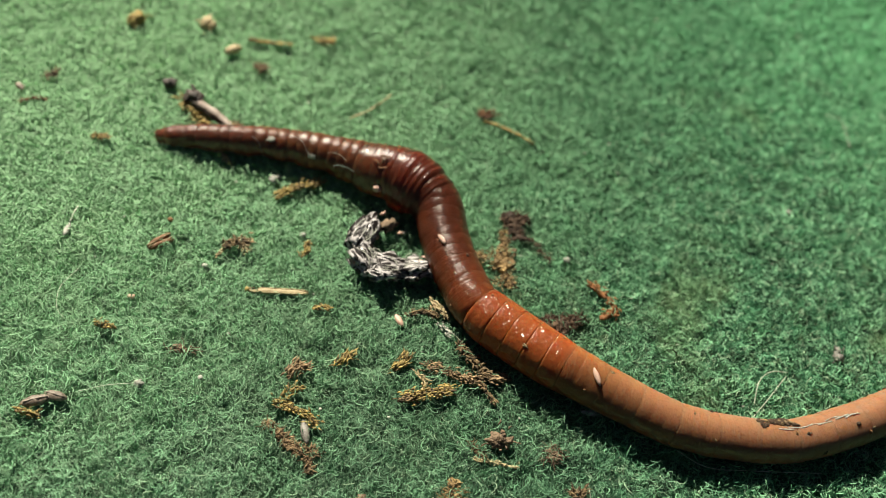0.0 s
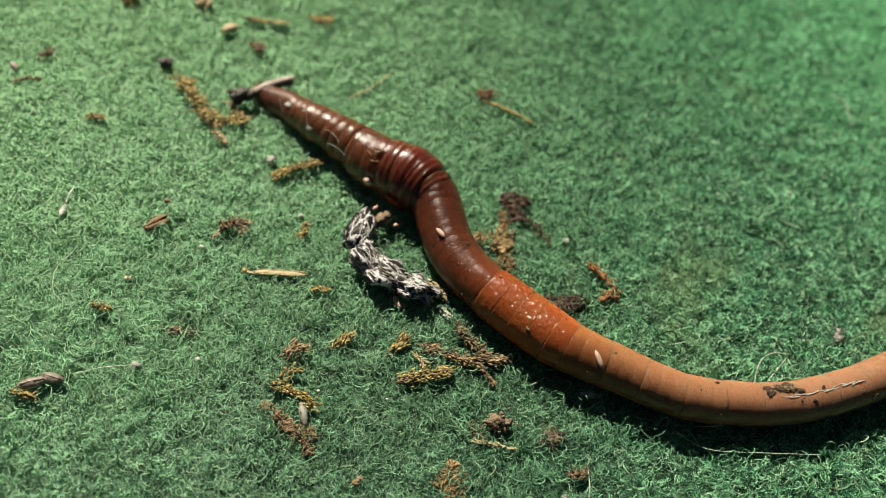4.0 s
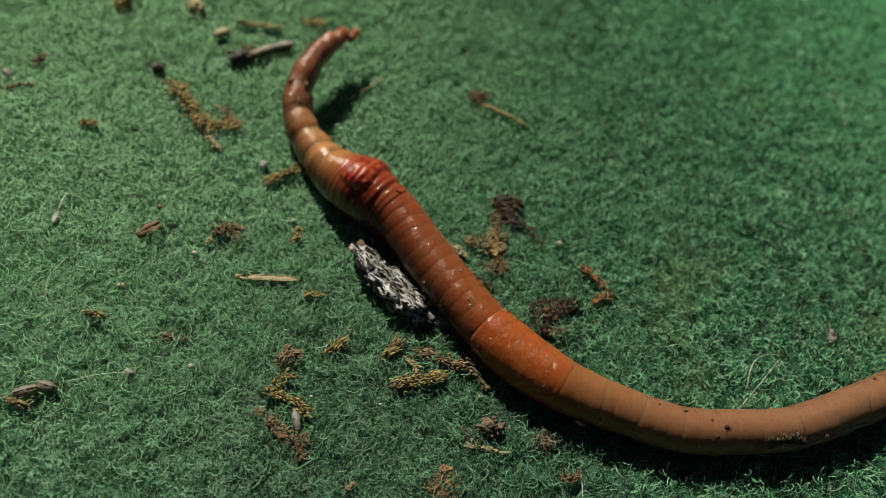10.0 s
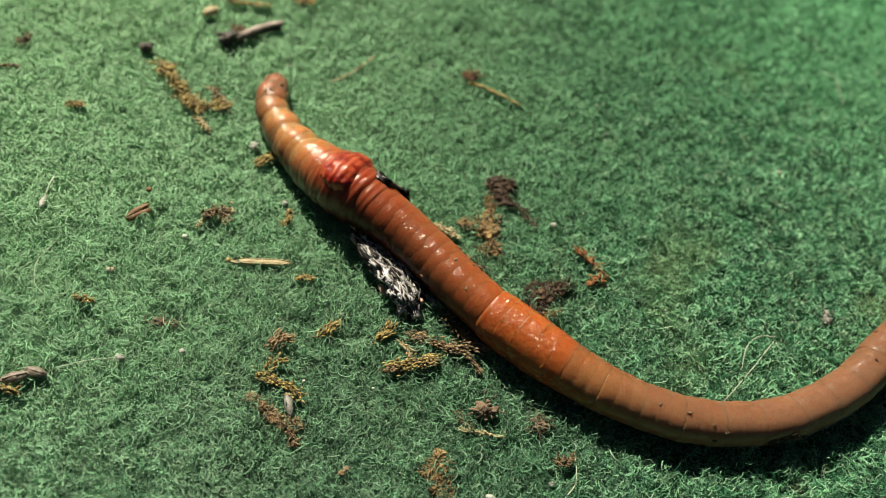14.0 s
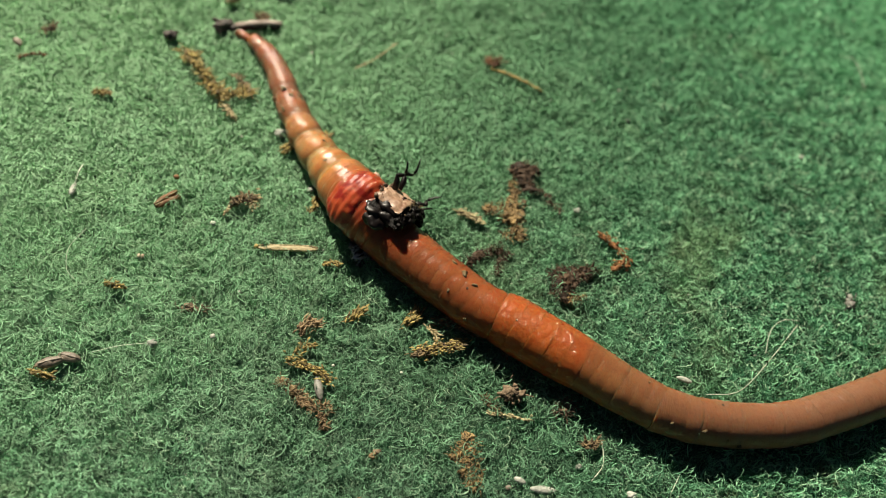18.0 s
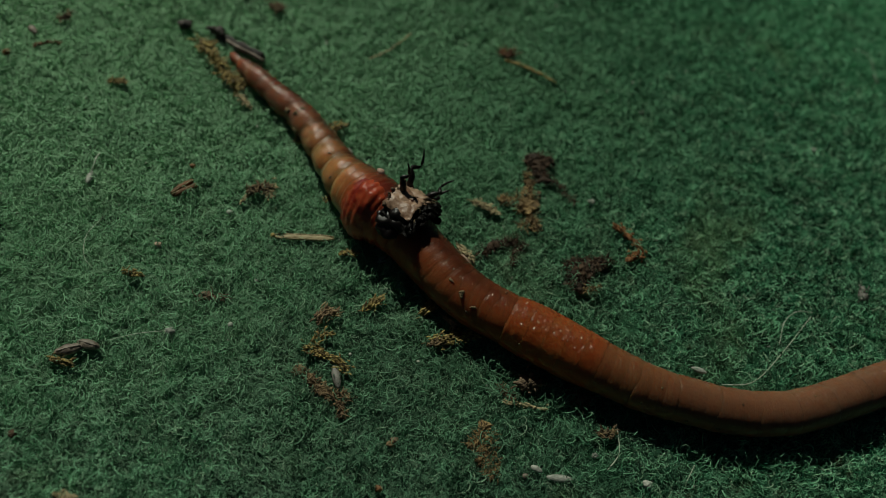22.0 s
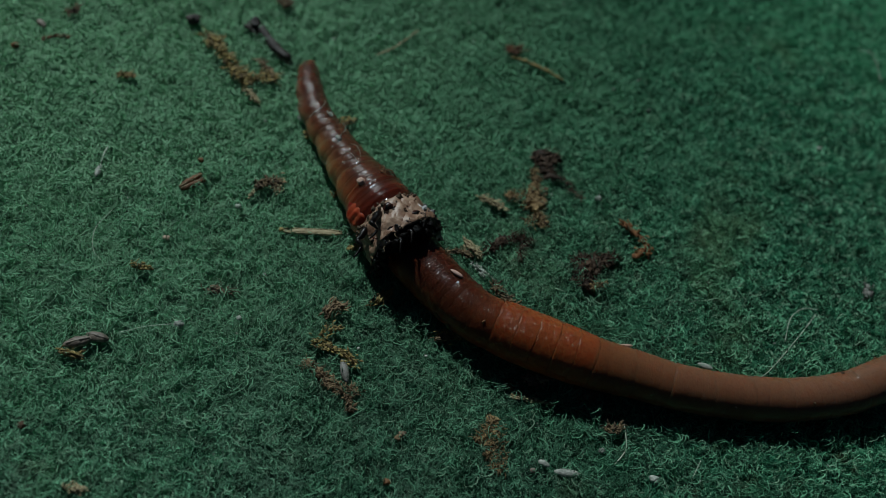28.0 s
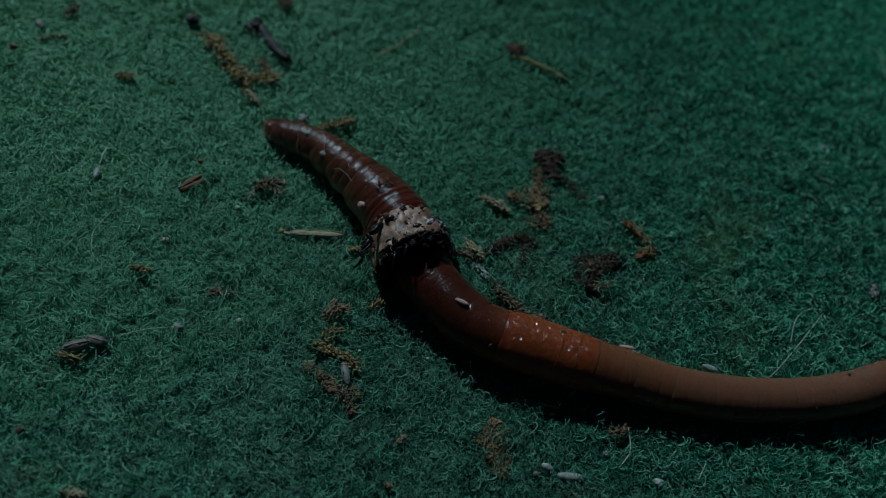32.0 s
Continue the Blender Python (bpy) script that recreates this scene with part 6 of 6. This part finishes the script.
# ---- what moves ----
CHIP_ROWS = [
    (0.0, pose(-0.0381, 0.0249, 0.0019, 0, -0.0, -47.2)),
    (1.0, pose(-0.0385, 0.0247, 0.0019, 0, -0.0, -41.4)),
    (2.0, pose(-0.0383, 0.0253, 0.0019, 0, -0.0, -44.3)),
    (2.5, pose(-0.0383, 0.0253, 0.0019, 0, -0.0, -46.0)),
    (4.5, pose(-0.0270, 0.0260, 0.0019, 0, -0.0, 37.3)),
    (5.2, pose(-0.0262, 0.0256, 0.0019, 0, 0.0, 26.6)),
    (6.0, pose(-0.0239, 0.0256, 0.0034, 0, -8.1, 57.1)),
    (6.5, pose(-0.0270, 0.0294, 0.0019, 0, -0.0, 32.3)),
    (7.0, pose(-0.0299, 0.0322, 0.0019, 0, -0.0, 24.6)),
    (8.0, pose(-0.0302, 0.0349, 0.0010, 0, -0.0, 21.5)),
    (9.0, pose(-0.0291, 0.0354, 0.0010, 0, 0.0, 21.9)),
    (10.5, pose(-0.0292, 0.0357, 0.0010, 0, -0.0, 20.0)),
    (12.0, pose(-0.0291, 0.0356, 0.0010, 0, -0.0, 22.5)),
    (13.5, pose(-0.0291, 0.0355, 0.0010, 0, -0.0, 23.4)),
    (15.0, pose(-0.0292, 0.0351, 0.0010, 0, 0.0, 21.9)),
    (15.5, pose(-0.0290, 0.0355, 0.0010, 0, -0.0, 22.4)),
    (17.5, pose(-0.0315, 0.0355, 0.0010, 0, 0.0, 15.8)),
    (18.0, pose(-0.0332, 0.0339, 0.0009, 0, 0.0, 2.8)),
    (19.0, pose(-0.0366, 0.0296, 0.0009, 0, -0.0, -27.4)),
    (20.5, pose(-0.0376, 0.0286, 0.0009, 40, -0.0, -36.3)),
    (22.0, pose(-0.0365, 0.0279, 0.0009, 100, 0.0, -37.1)),
    (23.0, pose(-0.0333, 0.0289, 0.0009, 143, -0.0, -43.4)),
    (24.0, pose(-0.0334, 0.0293, 0.0009, 165, -0.0, -47.4)),
    (25.5, pose(-0.0334, 0.0292, 0.0009, 165, 0.0, -44.0)),
    (27.5, pose(-0.0330, 0.0280, 0.0009, 165, -0.0, -48.6)),
    (32.0, pose(-0.0329, 0.0278, 0.0009, 165, -0.0, -51.2)),
]


def motions():
    lines = [(span[0], *body_line(span)) for span in SPANS]
    for ob, u in zip(SEGMENTS, STATIONS):
        rows = []
        for t, dense, arc, at in lines:
            rows.append((t, turned(*body_frame(dense, arc, at(u)), roll_at(t, u))))
        walk(ob, rows)
    free_t = [t for t, _ in HUSK_FREE]
    turn_t, turn_a = zip(*HUSK_TURN)
    for i, ob in enumerate(PLATE_PARTS):
        rows = []
        for t, dense, arc, at in lines:
            if i >= 9 and t <= 15.5:
                k = i - 9
                pts = np.array([[np.interp(t, free_t, [f[j][c] for _, f in HUSK_FREE]) for c in range(3)] for j in range(5)])
                p, q = Vector(pts[k]), Vector(pts[min(k + 1, 4)] - pts[max(k - 1, 0)]).normalized()
                up = (Vector((0, 0, 1)) - q * q.z).normalized()
                rows.append((t, turned(p, q, up, q.cross(up), -15)))
                continue
            c, axis, up, side = body_frame(dense, arc, at(1.12 + float(np.interp(t, (20, 25, 28, 31), (0.0, 0.03, -0.005, -0.035))) + 0.008 * abs(i - 5)))
            a = radians(float(np.interp(t, turn_t, turn_a)) - HUSK_PITCH * i)
            out = up * math.cos(a) + side * math.sin(a)
            p = c + out * girth(1.1) * (float(np.interp(t, (12, 13.5, 15, 17.5), (0.52, 0.82, 1.1, 1.15))) * float(np.interp(t, (22, 29), (1.0, 1.02))) if i < 9 else 0.95)
            tang = axis.cross(out)
            m = Matrix(((tang.x, axis.x, out.x, p.x), (tang.y, axis.y, out.y, p.y), (tang.z, axis.z, out.z, p.z), (0, 0, 0, 1)))
            rows.append((t, m))
        walk(ob, rows)
    for leg, base, side in LEGS:
        up, folded = Matrix.Translation(base), Matrix.Translation(base) @ Matrix.Rotation(radians(-62), 4, "X") @ Matrix.Rotation(radians(25), 4, "Y")
        walk(leg, [(0.0, up), (23.0, up), (25.5, up @ Matrix.Rotation(radians(-12 * side), 4, "X")), (27.5, folded), (32.0, folded)])
    walk(CHIP, CHIP_ROWS)


motions()
